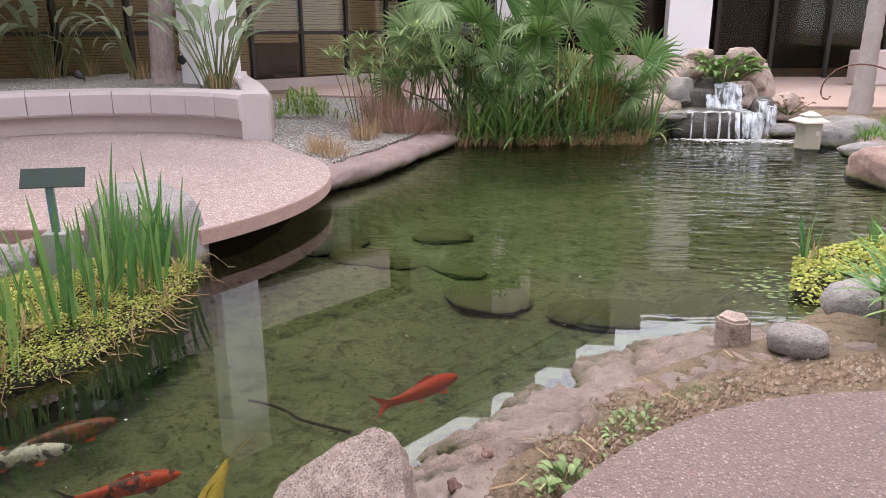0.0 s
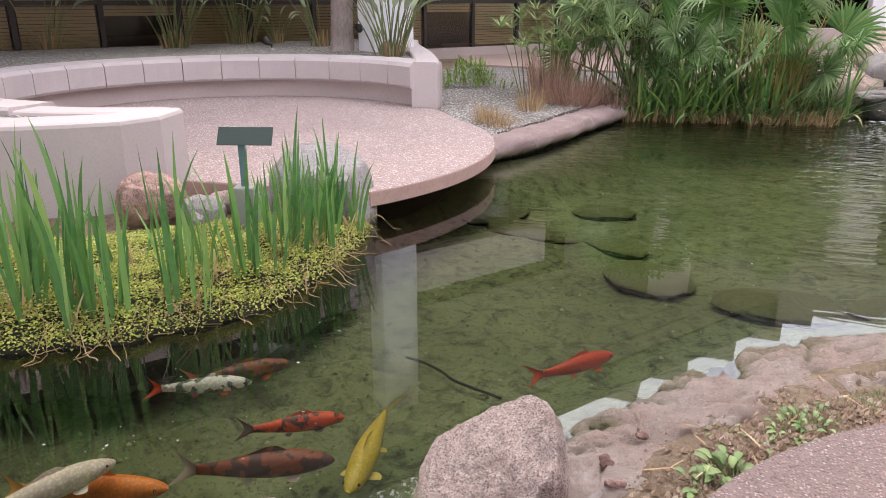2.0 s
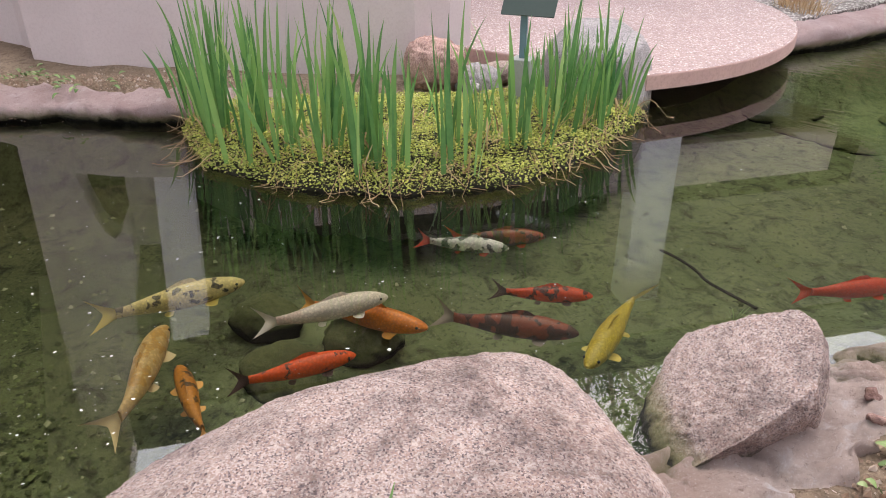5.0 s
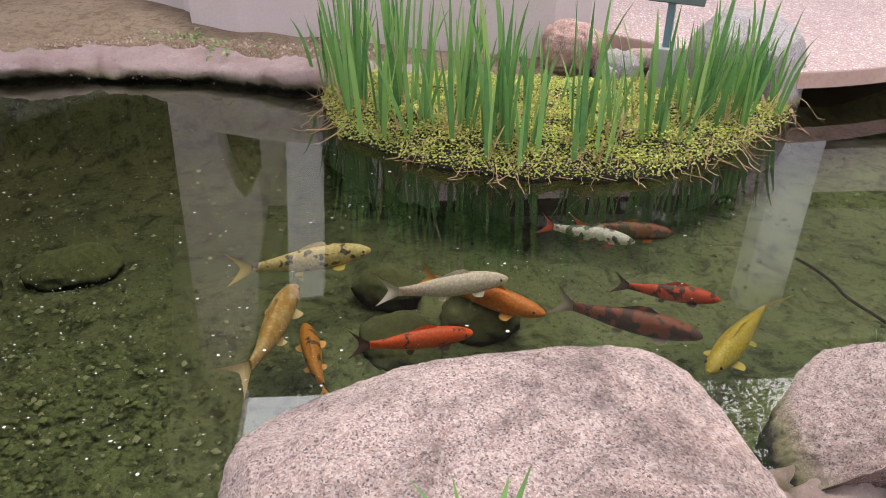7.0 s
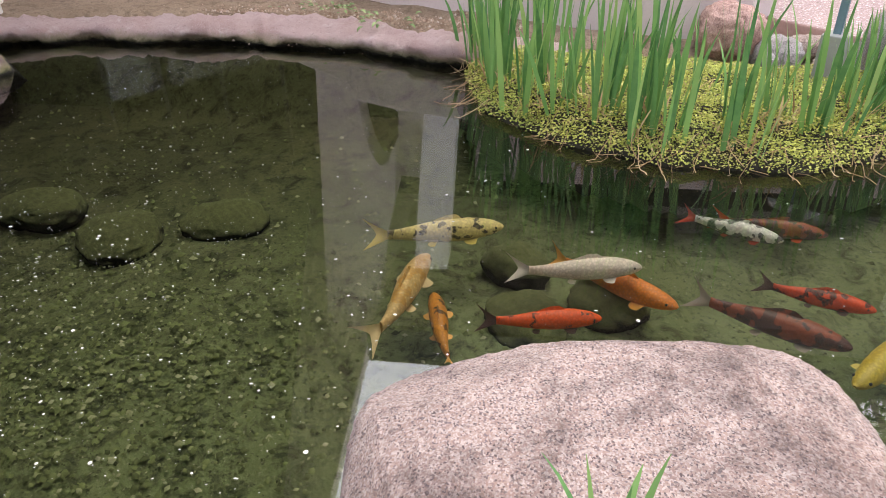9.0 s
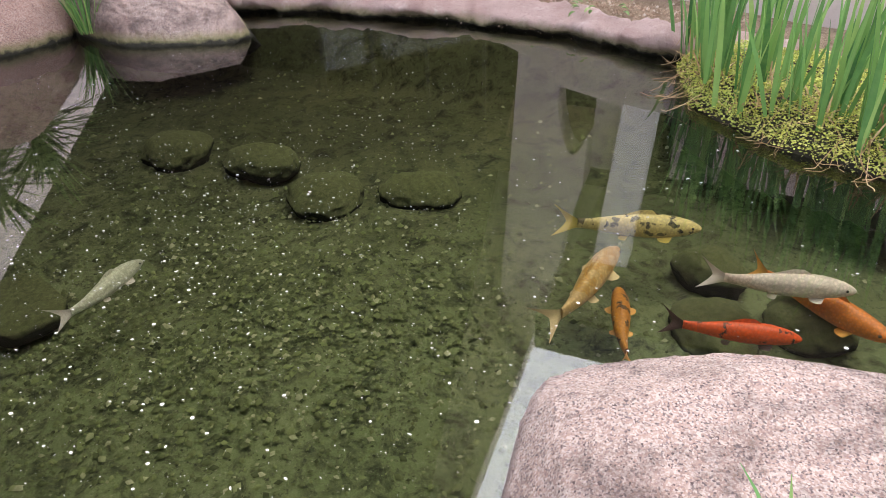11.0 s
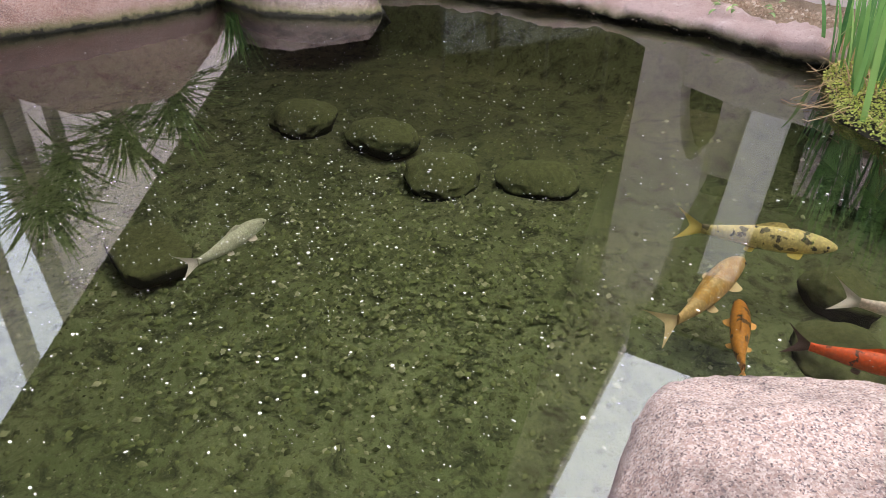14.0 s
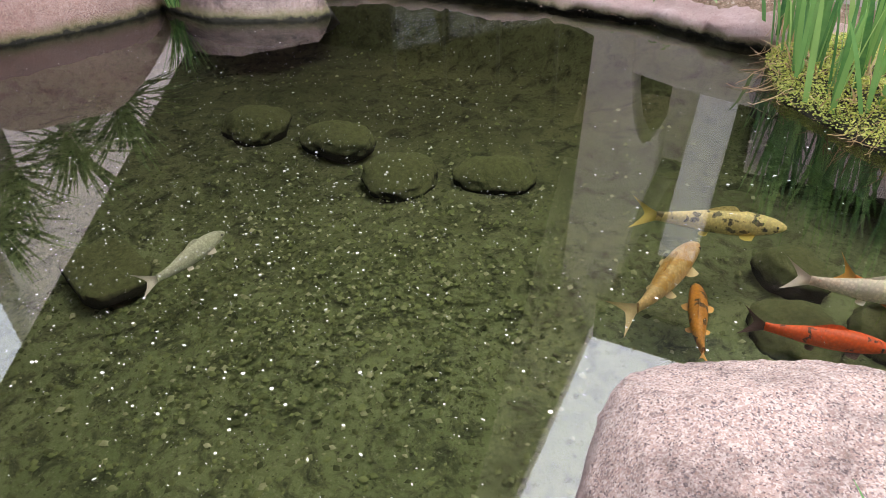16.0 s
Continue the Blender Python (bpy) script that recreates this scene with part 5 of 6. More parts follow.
# rosemary and grasses by the gravel
pieces, r = [], random.Random(14)
for _ in range(90):
    x, y = r.gauss(0, 0.2), r.gauss(0, 0.13)
    h = 0.36 * math.exp(-(x * x + y * y) / 0.12) + 0.1
    a, ln = r.uniform(0, 6.28), r.uniform(0.0, 0.5)
    d = Vector((math.sin(a) * math.sin(ln), math.cos(a) * math.sin(ln), math.cos(ln)))
    for q in range(26):
        t = q / 26
        pieces.append(blade(Vector((x, y, 0)) + d * h * (0.15 + 0.85 * t), r.uniform(0, 6.28), r.uniform(0.4, 1.1), 0.05, 0.013, 0.0, 1, 0.3))
strip_thing("rosemary", "low bright green needle-leaved shrub in the gravel", (-3.12, 10.2, 0.18), pieces, ROSEMARY)


def grass_tuft(x, y, z, count, tall, seed, material, spread=0.12, label="dry tan grass tuft", lean=0.6, width=0.007, name="grass_tuft", group="dry grasses on the bank"):
    r = random.Random(seed)
    pieces = []
    for _ in range(count):
        a, d = r.uniform(0, 6.28), spread * math.sqrt(r.random())
        pieces.append(blade((d * math.sin(a), d * math.cos(a), 0), a + r.uniform(-0.6, 0.6), r.uniform(0, lean), tall * r.uniform(0.5, 1.1), width * r.uniform(0.7, 1.3), r.uniform(0.05, 0.9 if width > 0.019 else 0.5), 6))
    return strip_thing(name, label, (x, y, z), pieces, material, group=group)


grass_tuft(-1.75, 9.2, 0.15, 380, 0.72, 51, REDSTRAW, 0.26, "reddish brown fountain grass gone dry", 0.35, 0.009)
grass_tuft(-1.4, 9.0, 0.15, 420, 0.46, 52, REDSTRAW, 0.3, "reddish brown fountain grass gone dry", 1.0, 0.008)
grass_tuft(-1.75, 8.3, 0.16, 170, 0.32, 53, STRAW, 0.16)
grass_tuft(-1.95, 7.3, 0.17, 150, 0.26, 54, STRAW, 0.16)
grass_tuft(-1.75, 7.1, 0.17, 90, 0.2, 55, STRAW, 0.14)


# ---- reeds, papyrus and fan palm ----
def papyrus(x, y, z, count, tall, seed, spread=0.3, label="umbrella papyrus with spoked green leaf heads", material=None):
    r = random.Random(seed)
    top = thing("papyrus", label, "plant", pose(x, y, z), "papyrus by the pond")
    for _ in range(count):
        a, d = r.uniform(0, 6.28), spread * math.sqrt(r.random())
        base = Vector((d * math.sin(a), d * math.cos(a), 0))
        ln, h = r.uniform(0.02, 0.35), tall * r.uniform(0.45, 1.1)
        tip = base + Vector((math.sin(a) * math.sin(ln), math.cos(a) * math.sin(ln), math.cos(ln))) * h
        v, f = tube([base, base.lerp(tip, 0.5) + Vector((0, 0, 0.03)), tip], [0.008, 0.007, 0.005], 5, False)
        stem = part("stem", data_of("stem", v, f, STALK), top)
        n = r.randint(15, 22)
        rays = [blade(tip, 6.283 * k / n + r.uniform(-0.1, 0.1), r.uniform(0.8, 1.5), r.uniform(0.22, 0.34), 0.019, 0.25, 5) for k in range(n)]
        part("leaf_head", data_of("leaf_head", *gather(rays), material or PAPYRUS), stem)
    return top


PAPYRUS = foliage("papyrus_leaf", (0.12, 0.21, 0.06), (0.36, 0.46, 0.19), (0.52, 0.56, 0.3))
papyrus(-1.75, 9.7, 0.15, 40, 1.15, 71, 0.5)
papyrus(-1.1, 9.75, 0.15, 26, 1.2, 72, 0.4)
papyrus(0.85, 9.75, 0.05, 9, 0.95, 75, 0.25, "umbrella papyrus with blue-green leaf heads", IRIS)
papyrus(1.15, 10.0, 0.05, 12, 0.8, 73, 0.3, "umbrella papyrus with dark green leaf heads", IRIS)
papyrus(1.8, 3.35, 0.14, 7, 0.3, 74, 0.14, "small papyrus tuft on the ledge", IRIS)


def fan(base, tip, out, face, radius, seed, n=34, spread=2.0):
    """A fan-palm leaf: a stalk from base to tip, and pleated fingers spread round out in the plane that faces face."""
    r = random.Random(seed)
    base, tip, out = Vector(base), Vector(tip), Vector(out).normalized()
    side = out.cross(Vector(face)).normalized()
    up = side.cross(out).normalized()
    sv, sf = tube([base, base.lerp(tip, 0.5) + Vector((0, 0, 0.06)), tip], [0.02, 0.014, 0.01], 6, False)
    pieces = []
    for k in range(n):
        a = -spread + 2 * spread * k / (n - 1)
        d = (out * math.cos(a) + side * math.sin(a) + up * (0.25 * math.sin(a) ** 2)).normalized()
        w = d.cross(up).normalized()
        ln = radius * r.uniform(0.86, 1.05) * (1 - 0.25 * abs(a) / spread)
        v = []
        for t, wd in ((0.02, 0.004), (0.3, 0.019), (0.55, 0.024), (0.7, 0.014), (0.88, 0.007), (1.0, 0.001)):
            c = tip + d * ln * t - Vector((0, 0, 1)) * ln * r.uniform(0.12, 0.3) * t ** 3
            v += [c - w * wd * radius * 1.6 - up * wd * 0.5 * radius, c + up * wd * 0.6 * radius, c + w * wd * radius * 1.6 - up * wd * 0.5 * radius]
        fc = []
        for q in range(5):
            b = 3 * q
            fc += [(b, b + 1, b + 4, b + 3), (b + 1, b + 2, b + 5, b + 4)]
        pieces.append((v, fc))
    return (sv, sf), gather(pieces)


palm = thing("fan_palm", "young fan palm with wide pleated green leaves", "palm", pose(-0.55, 10.4, 0.12))
FANS = [((0.47, -0.3, 1.34), (0.9, -0.3, 0.1), (0.1, -0.5, 0.95), 0.72), ((0.58, -0.35, 1.03), (0.7, -0.5, -0.3), (0.5, -0.7, 0.5), 0.55), ((0.35, -0.5, 0.8), (0.6, -0.3, 0.5), (-0.2, -1, 0.3), 0.5), ((-0.6, -0.35, 1.6), (-0.8, -0.4, -0.5), (-0.3, -0.8, 0.6), 0.75),
        ((-0.1, -0.3, 1.75), (-0.2, -0.5, 0.7), (0, -1, 0.4), 0.65), ((0.2, -0.2, 1.7), (0.5, -0.2, 0.8), (0.2, -1, 0.3), 0.65), ((-0.35, -0.4, 1.2), (-0.7, -0.5, 0.1), (-0.2, -0.8, 0.7), 0.6), ((0.8, -0.1, 1.55), (0.9, -0.3, 0.3), (0.2, -0.9, 0.6), 0.75),
        ((-0.8, 0.1, 1.3), (-0.9, -0.1, 0.1), (-0.2, -0.8, 0.8), 0.65), ((0.05, -0.55, 1.0), (0.1, -0.8, -0.2), (0, -0.5, 0.9), 0.55), ((0.1, 0.3, 1.9), (0.1, 0.3, 0.9), (0, -1, 0.2), 0.8), ((-0.4, 0.2, 1.9), (-0.5, 0.1, 0.8), (0, -1, 0.2), 0.8)]
for k, (tip, out, face, radius) in enumerate(FANS):
    st, lf = fan((0, 0, 0.2), tip, out, face, radius, 100 + k)
    stem = part("leaf_stalk", data_of("leaf_stalk", *st, STALK), palm)
    part("fan_leaf", data_of("fan_leaf", *lf, PALM if k % 3 else PALE_PALM), stem)
for k in range(16):
    r = random.Random(900 + k)
    v, f = blade((r.uniform(-0.5, 0.6), r.uniform(-0.5, 0.2), 0.0), r.uniform(0, 6.28), r.uniform(0, 0.3), r.uniform(0.6, 1.2), 0.06, 0.15, 5)
    part("young_leaf", data_of("young_leaf", v, f, GREEN), palm)

LIGHT_REED = foliage("light_reed_leaf", (0.09, 0.2, 0.04), (0.26, 0.42, 0.1), (0.46, 0.5, 0.18))
REED = foliage("reed_leaf", (0.045, 0.12, 0.03), (0.2, 0.33, 0.09), (0.48, 0.44, 0.18))
r = random.Random(83)
for k in range(19):
    t = k / 18
    x = -0.85 + 2.3 * t + r.uniform(-0.08, 0.08)
    y = 9.3 + 0.75 * max(0, t - 0.35) / 0.65 + r.uniform(-0.02, 0.35)
    h = (0.6 + 0.5 * math.sin(3.0 * t)) * r.uniform(0.7, 1.25)
    grass_tuft(x, y, 0.02, 24, h, 200 + k, REED if k % 3 else IRIS, 0.13, "tall green reeds arching over the pond edge", 1.0, 0.03, "reed_clump", "reeds by the pond")
for k, (x, y) in enumerate([(-0.6, 9.45), (-0.1, 9.5), (0.45, 9.55), (1.2, 9.9)]):
    papyrus(x, y, 0.05, 11, 0.85, 270 + k, 0.3, "umbrella papyrus with dark green leaf heads", PALM)
for k, (x, y) in enumerate([(0.9, 9.62), (1.1, 9.78), (1.35, 9.9), (0.5, 9.3), (1.5, 10.0)]):
    grass_tuft(x, y, 0.05, 12, 0.55, 280 + k, PALE_PALM, 0.06, "pale arching leaves drooping to the water", 1.2, 0.022, "reed_clump", "reeds by the pond")
for k in range(9):
    x = -0.8 + 0.27 * k
    grass_tuft(x, 9.22 + 0.05 * k, 0.0, 80, 0.22, 240 + k, STRAW, 0.16, "brown dead reed leaves at the waterline", 0.9, 0.012, "dead_reeds", "dead reeds by the pond")
grass_tuft(0.83, 9.9, 0.1, 170, 1.25, 260, foliage("rusty_grass", (0.3, 0.2, 0.06), (0.45, 0.3, 0.1), (0.5, 0.4, 0.18)), 0.3, "tall rusty orange grass", 0.4, 0.012, "tall_grass", "reeds by the pond")

for k in range(24):
    t = k / 23
    x = -0.8 + 2.35 * t + r.uniform(-0.06, 0.06)
    y = 9.28 + 0.72 * max(0, t - 0.35) / 0.65 + r.uniform(0.0, 0.2)
    grass_tuft(x, y, 0.02, 16, r.uniform(0.5, 0.85), 950 + k, (LIGHT_REED, REED, IRIS)[k % 3], 0.1, "bright green strap leaves arching over the pond edge", 1.25, 0.036, "reed_clump", "reeds by the pond")
for k, (x, y, z, h) in enumerate([(-0.9, 10.1, 0.1, 1.5), (0.25, 10.0, 0.1, 1.35), (0.7, 10.5, 0.1, 1.6)]):
    young = thing("fan_palm", "dark green fan palm crowded among the reeds", "palm", pose(x, y, z), "fan palms by the pond")
    for q in range(9):
        ang, lean = q * 2.4 + k, 0.25 + 0.1 * q
        o = Vector((math.sin(ang) * math.sin(lean), math.cos(ang) * math.sin(lean) - 0.2, math.cos(lean)))
        tip = o * h * (1.0 - 0.05 * q)
        st, lf = fan((0, 0, 0.1), tip, o + Vector((0, -0.2, -0.3)), (-0.3 * o.x, -0.9, 0.5), r.uniform(0.45, 0.62), 980 + 20 * k + q)
        stem = part("leaf_stalk", data_of("leaf_stalk", *st, STALK), young)
        part("fan_leaf", data_of("fan_leaf", *lf, PALM if q % 2 else PALE_PALM), stem)
for k, (x, y) in enumerate([(-1.25, 9.35), (-1.0, 9.3), (-1.55, 9.05)]):
    grass_tuft(x, y, 0.12, 420, 0.4, 930 + k, REDSTRAW, 0.24, "reddish brown fountain grass gone dry", 1.3, 0.007)

# ---- waterfall ----
FALL_ROCKS = [(2.39, 11.4, 0.98, 0.19, 0.12), (2.19, 11.2, 0.8, 0.2, 0.11), (1.86, 11.1, 0.7, 0.25, 0.12), (1.74, 11.0, 0.52, 0.17, 0.14), (3.03, 11.4, 0.96, 0.23, 0.14), (3.13, 11.3, 0.78, 0.11, 0.1),
              (3.04, 11.25, 0.66, 0.22, 0.2), (3.26, 11.3, 0.67, 0.075, 0.14), (2.94, 10.9, 0.5, 0.16, 0.18), (3.56, 11.1, 0.3, 0.24, 0.2), (1.72, 10.75, 0.28, 0.34, 0.2), (1.35, 10.9, 0.35, 0.35, 0.3), (2.3, 11.45, 0.6, 0.35, 0.34), (3.1, 11.5, 0.55, 0.35, 0.36), (2.0, 11.3, 0.45, 0.3, 0.3)]
for k, (x, y, z, a, c) in enumerate(FALL_ROCKS):
    rock("waterfall_rock", "tan weathered boulder stacked beside the waterfall", TAN_ROCK, (x, y, z), (a * 1.06, max(a, c), c * 1.06), 300 + k, (k * 37) % 50 - 25, ((k * 13) % 16 - 8, (k * 29) % 24 - 12), group="rocks of the waterfall", sub=4, amp=0.16, square=0.72, fine=0.008, cuts=(((0.6, -0.6, 0.6), 0.86), ((-0.7, -0.4, 0.5), 0.9)))
rock("waterfall_rock", "angular grey-pink block beside the waterfall", GREY_ROCK, (2.06, 10.9, 0.56), (0.23, 0.2, 0.18), 322, 20, group="rocks of the waterfall", sub=4, amp=0.08, square=0.5, fine=0.006, cuts=(((0.5, -0.8, 0.3), 0.75), ((-0.6, -0.5, 0.8), 0.85)))
rock("waterfall_rock", "low grey stone at the foot of the waterfall", GREY_ROCK, (3.38, 10.5, 0.06), (0.18, 0.14, 0.1), 323, 0, group="rocks of the waterfall", sub=4)
for k, (x, y, z, a, b, c) in enumerate([(2.45, 10.62, 0.1, 0.6, 0.34, 0.24), (2.46, 11.0, 0.38, 0.36, 0.26, 0.22), (3.16, 10.85, 0.22, 0.18, 0.2, 0.27), (2.62, 11.25, 0.5, 0.4, 0.25, 0.24), (2.75, 10.95, 0.4, 0.25, 0.24, 0.24)]):
    rock("waterfall_rock", "dark wet ledge stone under the falling water", WET_ROCK, (x, y, z), (a, b, c), 330 + k, 0, group="rocks of the waterfall", sub=4, amp=0.1, square=0.6, fine=0.014)
rock("waterfall_rock", "flat grey lip stone beside the water", GREY_ROCK, (1.95, 10.42, 0.27), (0.2, 0.18, 0.06), 340, 0, group="rocks of the waterfall", sub=4)
falls = thing("waterfall", "white water falling in two steps over rocks", "waterfall")


def sheet(name, x0, x1, path, seed):
    n, verts, faces = 8, [], []
    for i, (y, z) in enumerate(path):
        for j in range(n + 1):
            x = x0 + (x1 - x0) * j / n
            w = noise.noise(Vector((x * 9, z * 2, seed)))
            verts.append((x + 0.02 * w, y - 0.03 * w, z + 0.01 * w))
    for i in range(len(path) - 1):
        for j in range(n):
            a = i * (n + 1) + j
            faces.append((a, a + 1, a + n + 2, a + n + 1))
    part(name, data_of(name, verts, faces, FALLS), falls)


for k, (x, w, y, z) in enumerate(((2.5, 0.13, 10.72, 0.66), (2.62, 0.16, 10.7, 0.68), (2.74, 0.12, 10.7, 0.66), (2.4, 0.14, 10.68, 0.52))):
    sheet("upper_fall", x, x + w, [(y + 0.2, z), (y + 0.06, z), (y, z - 0.06), (y - 0.05, z - 0.2), (y - 0.1, 0.36), (y - 0.16, 0.32)], 1 + k)
sheet("shelf_water", 2.1, 2.92, [(10.7, 0.345), (10.4, 0.34), (10.27, 0.325)], 12)
for k, (x, w, d) in enumerate(((2.14, 0.025, 0.02), (2.31, 0.03, 0.01), (2.47, 0.025, 0.02), (2.6, 0.03, 0.0), (2.7, 0.06, 0.01), (2.79, 0.16, 0.0), (2.9, 0.14, 0.02))):
    sheet("lower_fall", x, x + w, [(10.3 - d, 0.33), (10.25 - d, 0.31), (10.22 - d, 0.2), (10.2 - d, 0.1), (10.19 - d, 0.0)], 20 + k)
sheet("side_fall", 3.06, 3.2, [(10.75, 0.46), (10.63, 0.44), (10.57, 0.3), (10.54, 0.15), (10.52, 0.0)], 4)
sheet("side_fall", 3.16, 3.3, [(10.73, 0.4), (10.6, 0.36), (10.56, 0.2), (10.52, 0.1), (10.5, 0.0)], 5)
pieces, r = [], random.Random(17)
for _ in range(420):
    x, y = r.gauss(2.75, 0.4), 10.1 - abs(r.gauss(0, 0.14))
    s = r.uniform(0.008, 0.035)
    pieces.append(([Vector((x + s * math.cos(t), y + 0.6 * s * math.sin(t), 0.004 + r.uniform(0, 0.01))) for t in [6.283 * q / 7 for q in range(7)]], [tuple(range(7))]))
tagged(part("churned_foam", data_of("churned_foam", *gather(pieces), FOAM), falls), "", "", "", "stuff")


LUSH = foliage("lush_leaf", (0.1, 0.2, 0.05), (0.24, 0.4, 0.11), (0.34, 0.48, 0.18))


def leafy(x, y, z, count, size, spread, seed, material, label, high=0.3):
    r = random.Random(seed)
    top = thing("leafy_plant", label, "plant", pose(x, y, z))
    for _ in range(count):
        a, d = r.uniform(0, 6.28), spread * math.sqrt(r.random())
        st, lf = paddle((0.3 * d * math.sin(a), 0.3 * d * math.cos(a), 0), a, r.uniform(0.1, 0.9), high * r.uniform(0.5, 1), size * r.uniform(0.7, 1.2), size * 0.6)
        part("stalk", data_of("stalk", *st, STALK), top)
        part("leaf", data_of("leaf", *lf, material), top)


leafy(2.68, 11.1, 0.66, 90, 0.15, 0.55, 91, LUSH, "bright green broad-leaved plant on top of the waterfall", 0.36)
leafy(3.55, 10.9, 0.25, 20, 0.1, 0.2, 92, REDSTRAW, "brown wilted plant beside the waterfall", 0.25)

# ---- lantern box, hook and palm on the far bank ----
lantern = thing("lantern", "cream lantern-shaped box with a pale tiered roof standing in the water", "lantern", pose(3.33, 9.4, 0.0, 0, 0, 12))
part("body", bm_data("body", box(-0.105, 0.105, -0.105, 0.105, 0.01, 0.32, 0.008), LANTERN), lantern)
part("footing", bm_data("footing", box(-0.09, 0.09, -0.09, 0.09, -0.4, 0.012, 0.008), WET_ROCK), lantern)
roof = bmesh.new()
for s0, s1, z0, z1 in ((0.17, 0.165, 0.32, 0.335), (0.165, 0.09, 0.335, 0.38), (0.085, 0.085, 0.38, 0.4), (0.095, 0.01, 0.4, 0.45)):
    r4 = [[roof.verts.new((sx * s, sy * s, z)) for sx, sy in ((-1, -1), (1, -1), (1, 1), (-1, 1))] for s, z in ((s0, z0), (s1, z1))]
    for k in range(4):
        roof.faces.new((r4[0][k], r4[0][(k + 1) % 4], r4[1][(k + 1) % 4], r4[1][k]))
    roof.faces.new(r4[1])
    roof.faces.new(r4[0])
part("roof", bm_data("roof", roof, LANTERN_ROOF), lantern)
v, f = tube([(0.05, -0.105, 0.2), (0.05, -0.11, 0.2)], 0.026, 16)
part("round_plate", data_of("round_plate", v, f, LANTERN_ROOF, False), lantern)
hook = [(4.9, 9.6, 0.1), (4.7, 9.62, 0.55), (4.35, 9.65, 0.85), (4.0, 9.68, 0.98), (3.7, 9.7, 0.95), (3.55, 9.7, 0.82), (3.5, 9.7, 0.68), (3.52, 9.7, 0.58), (3.6, 9.7, 0.55), (3.62, 9.7, 0.6)]
thing("hook", "rusty curved iron shepherd's hook over the bank", "hook", me=data_of("hook", *tube(smooth_line(hook, 2), 0.009, 7), RUST))


def palm_trunk(x, y, tall, r0, seed, lean=(0, 0), crown=True, label="tall palm with a ringed grey trunk"):
    r = random.Random(seed)
    top = thing("palm_tree", label, "palm", pose(x, y, 0.1), "tall palms")
    n = int(tall / 0.09)
    pts = [(lean[0] * (k / n) ** 1.5, lean[1] * (k / n) ** 1.5, tall * k / n) for k in range(n + 1)]
    rad = [r0 * (1.3 - 0.3 * min(1, 6 * k / n)) * (1 - 0.25 * k / n) * (1.05 if k % 2 else 0.97) for k in range(n + 1)]
    part("trunk", data_of("trunk", *tube(pts, rad, 14), PALM_BARK), top)
    if crown:
        for k in range(24):
            a, ln = k * 2.4, 0.3 + 1.6 * k / 24
            o = Vector((math.sin(a) * math.sin(ln), math.cos(a) * math.sin(ln), math.cos(ln)))
            st, lf = fan(pts[-1], Vector(pts[-1]) + o, o + Vector((0, 0, -0.4)), (-o.x * 0.4, -o.y * 0.4, 1), 0.9, seed * 50 + k)
            stem = part("leaf_stalk", data_of("leaf_stalk", *st, STALK), top)
            part("fan_leaf", data_of("fan_leaf", *lf, PALM), stem)


palm_trunk(4.8, 11.75, 5.5, 0.13, 5, (0.06, 0))
palm_trunk(-10.8, -7.3, 11.0, 0.2, 6, (1.4, 0.5))
palm_trunk(-11.2, -6.9, 10.0, 0.2, 7, (1.1, 1.0))
for k, (x, y, h) in enumerate([(-7.0, -3.0, 1.6), (-6.6, -2.3, 1.1), (-7.6, -4.0, 2.2), (-6.2, -3.6, 1.9)]):
    r = random.Random(400 + k)
    yucca = thing("yucca", "spiky dark green rosette shrub behind the boulders", "plant", pose(x, y, 0.15), "shrubs behind the boulders")
    part("trunk", data_of("trunk", *tube([(0, 0, 0), (0, 0, h * 0.5), (0, 0, h)], 0.08, 8), BARK), yucca)
    spikes = []
    for _ in range(130):
        a = r.uniform(0, 6.28)
        spikes.append(blade((0, 0, h - 0.1 + r.uniform(-0.25, 0.1)), a, r.uniform(0.1, 1.9), r.uniform(0.5, 0.85), 0.04, 0.15, 4))
    part("rosette", data_of("rosette", *gather(spikes), PALM), yucca)
grass_tuft(-5.35, -1.3, 0.05, 60, 0.5, 420, IRIS, 0.06, "green grass tuft between two boulders", 0.4, 0.012)

for k, (x, y) in enumerate([(4.0, 9.35), (4.15, 9.6), (4.35, 9.9), (4.2, 9.1), (4.5, 10.2), (4.6, 9.6)]):
    grass_tuft(x, y, 0.12, 60, 0.22, 430 + k, LUSH, 0.16, "fresh green grass on the far bank", 0.9, 0.02, group="grass on the far bank")

# ---- sign by the patio ----
sign = thing("sign", "small dark green plant label on a blue-grey post", "sign", pose(-2.3, 3.68, -0.06, 0, 0, 18))
part("foot", bm_data("foot", box(-0.06, 0.06, -0.06, 0.06, 0.1, 0.42, 0.006), plain("foot_concrete", (0.3, 0.31, 0.29), 0.9)), sign)
part("post", bm_data("post", box(-0.02, 0.02, -0.012, 0.012, 0.42, 0.7, 0.003), POST_BLUE), sign)
part("plate", bm_data("plate", box(-0.155, 0.155, -0.004, 0.004, -0.055, 0.055, 0.002, pose(0.03, -0.02, 0.71, -35, 0, 0)), SIGN), sign)

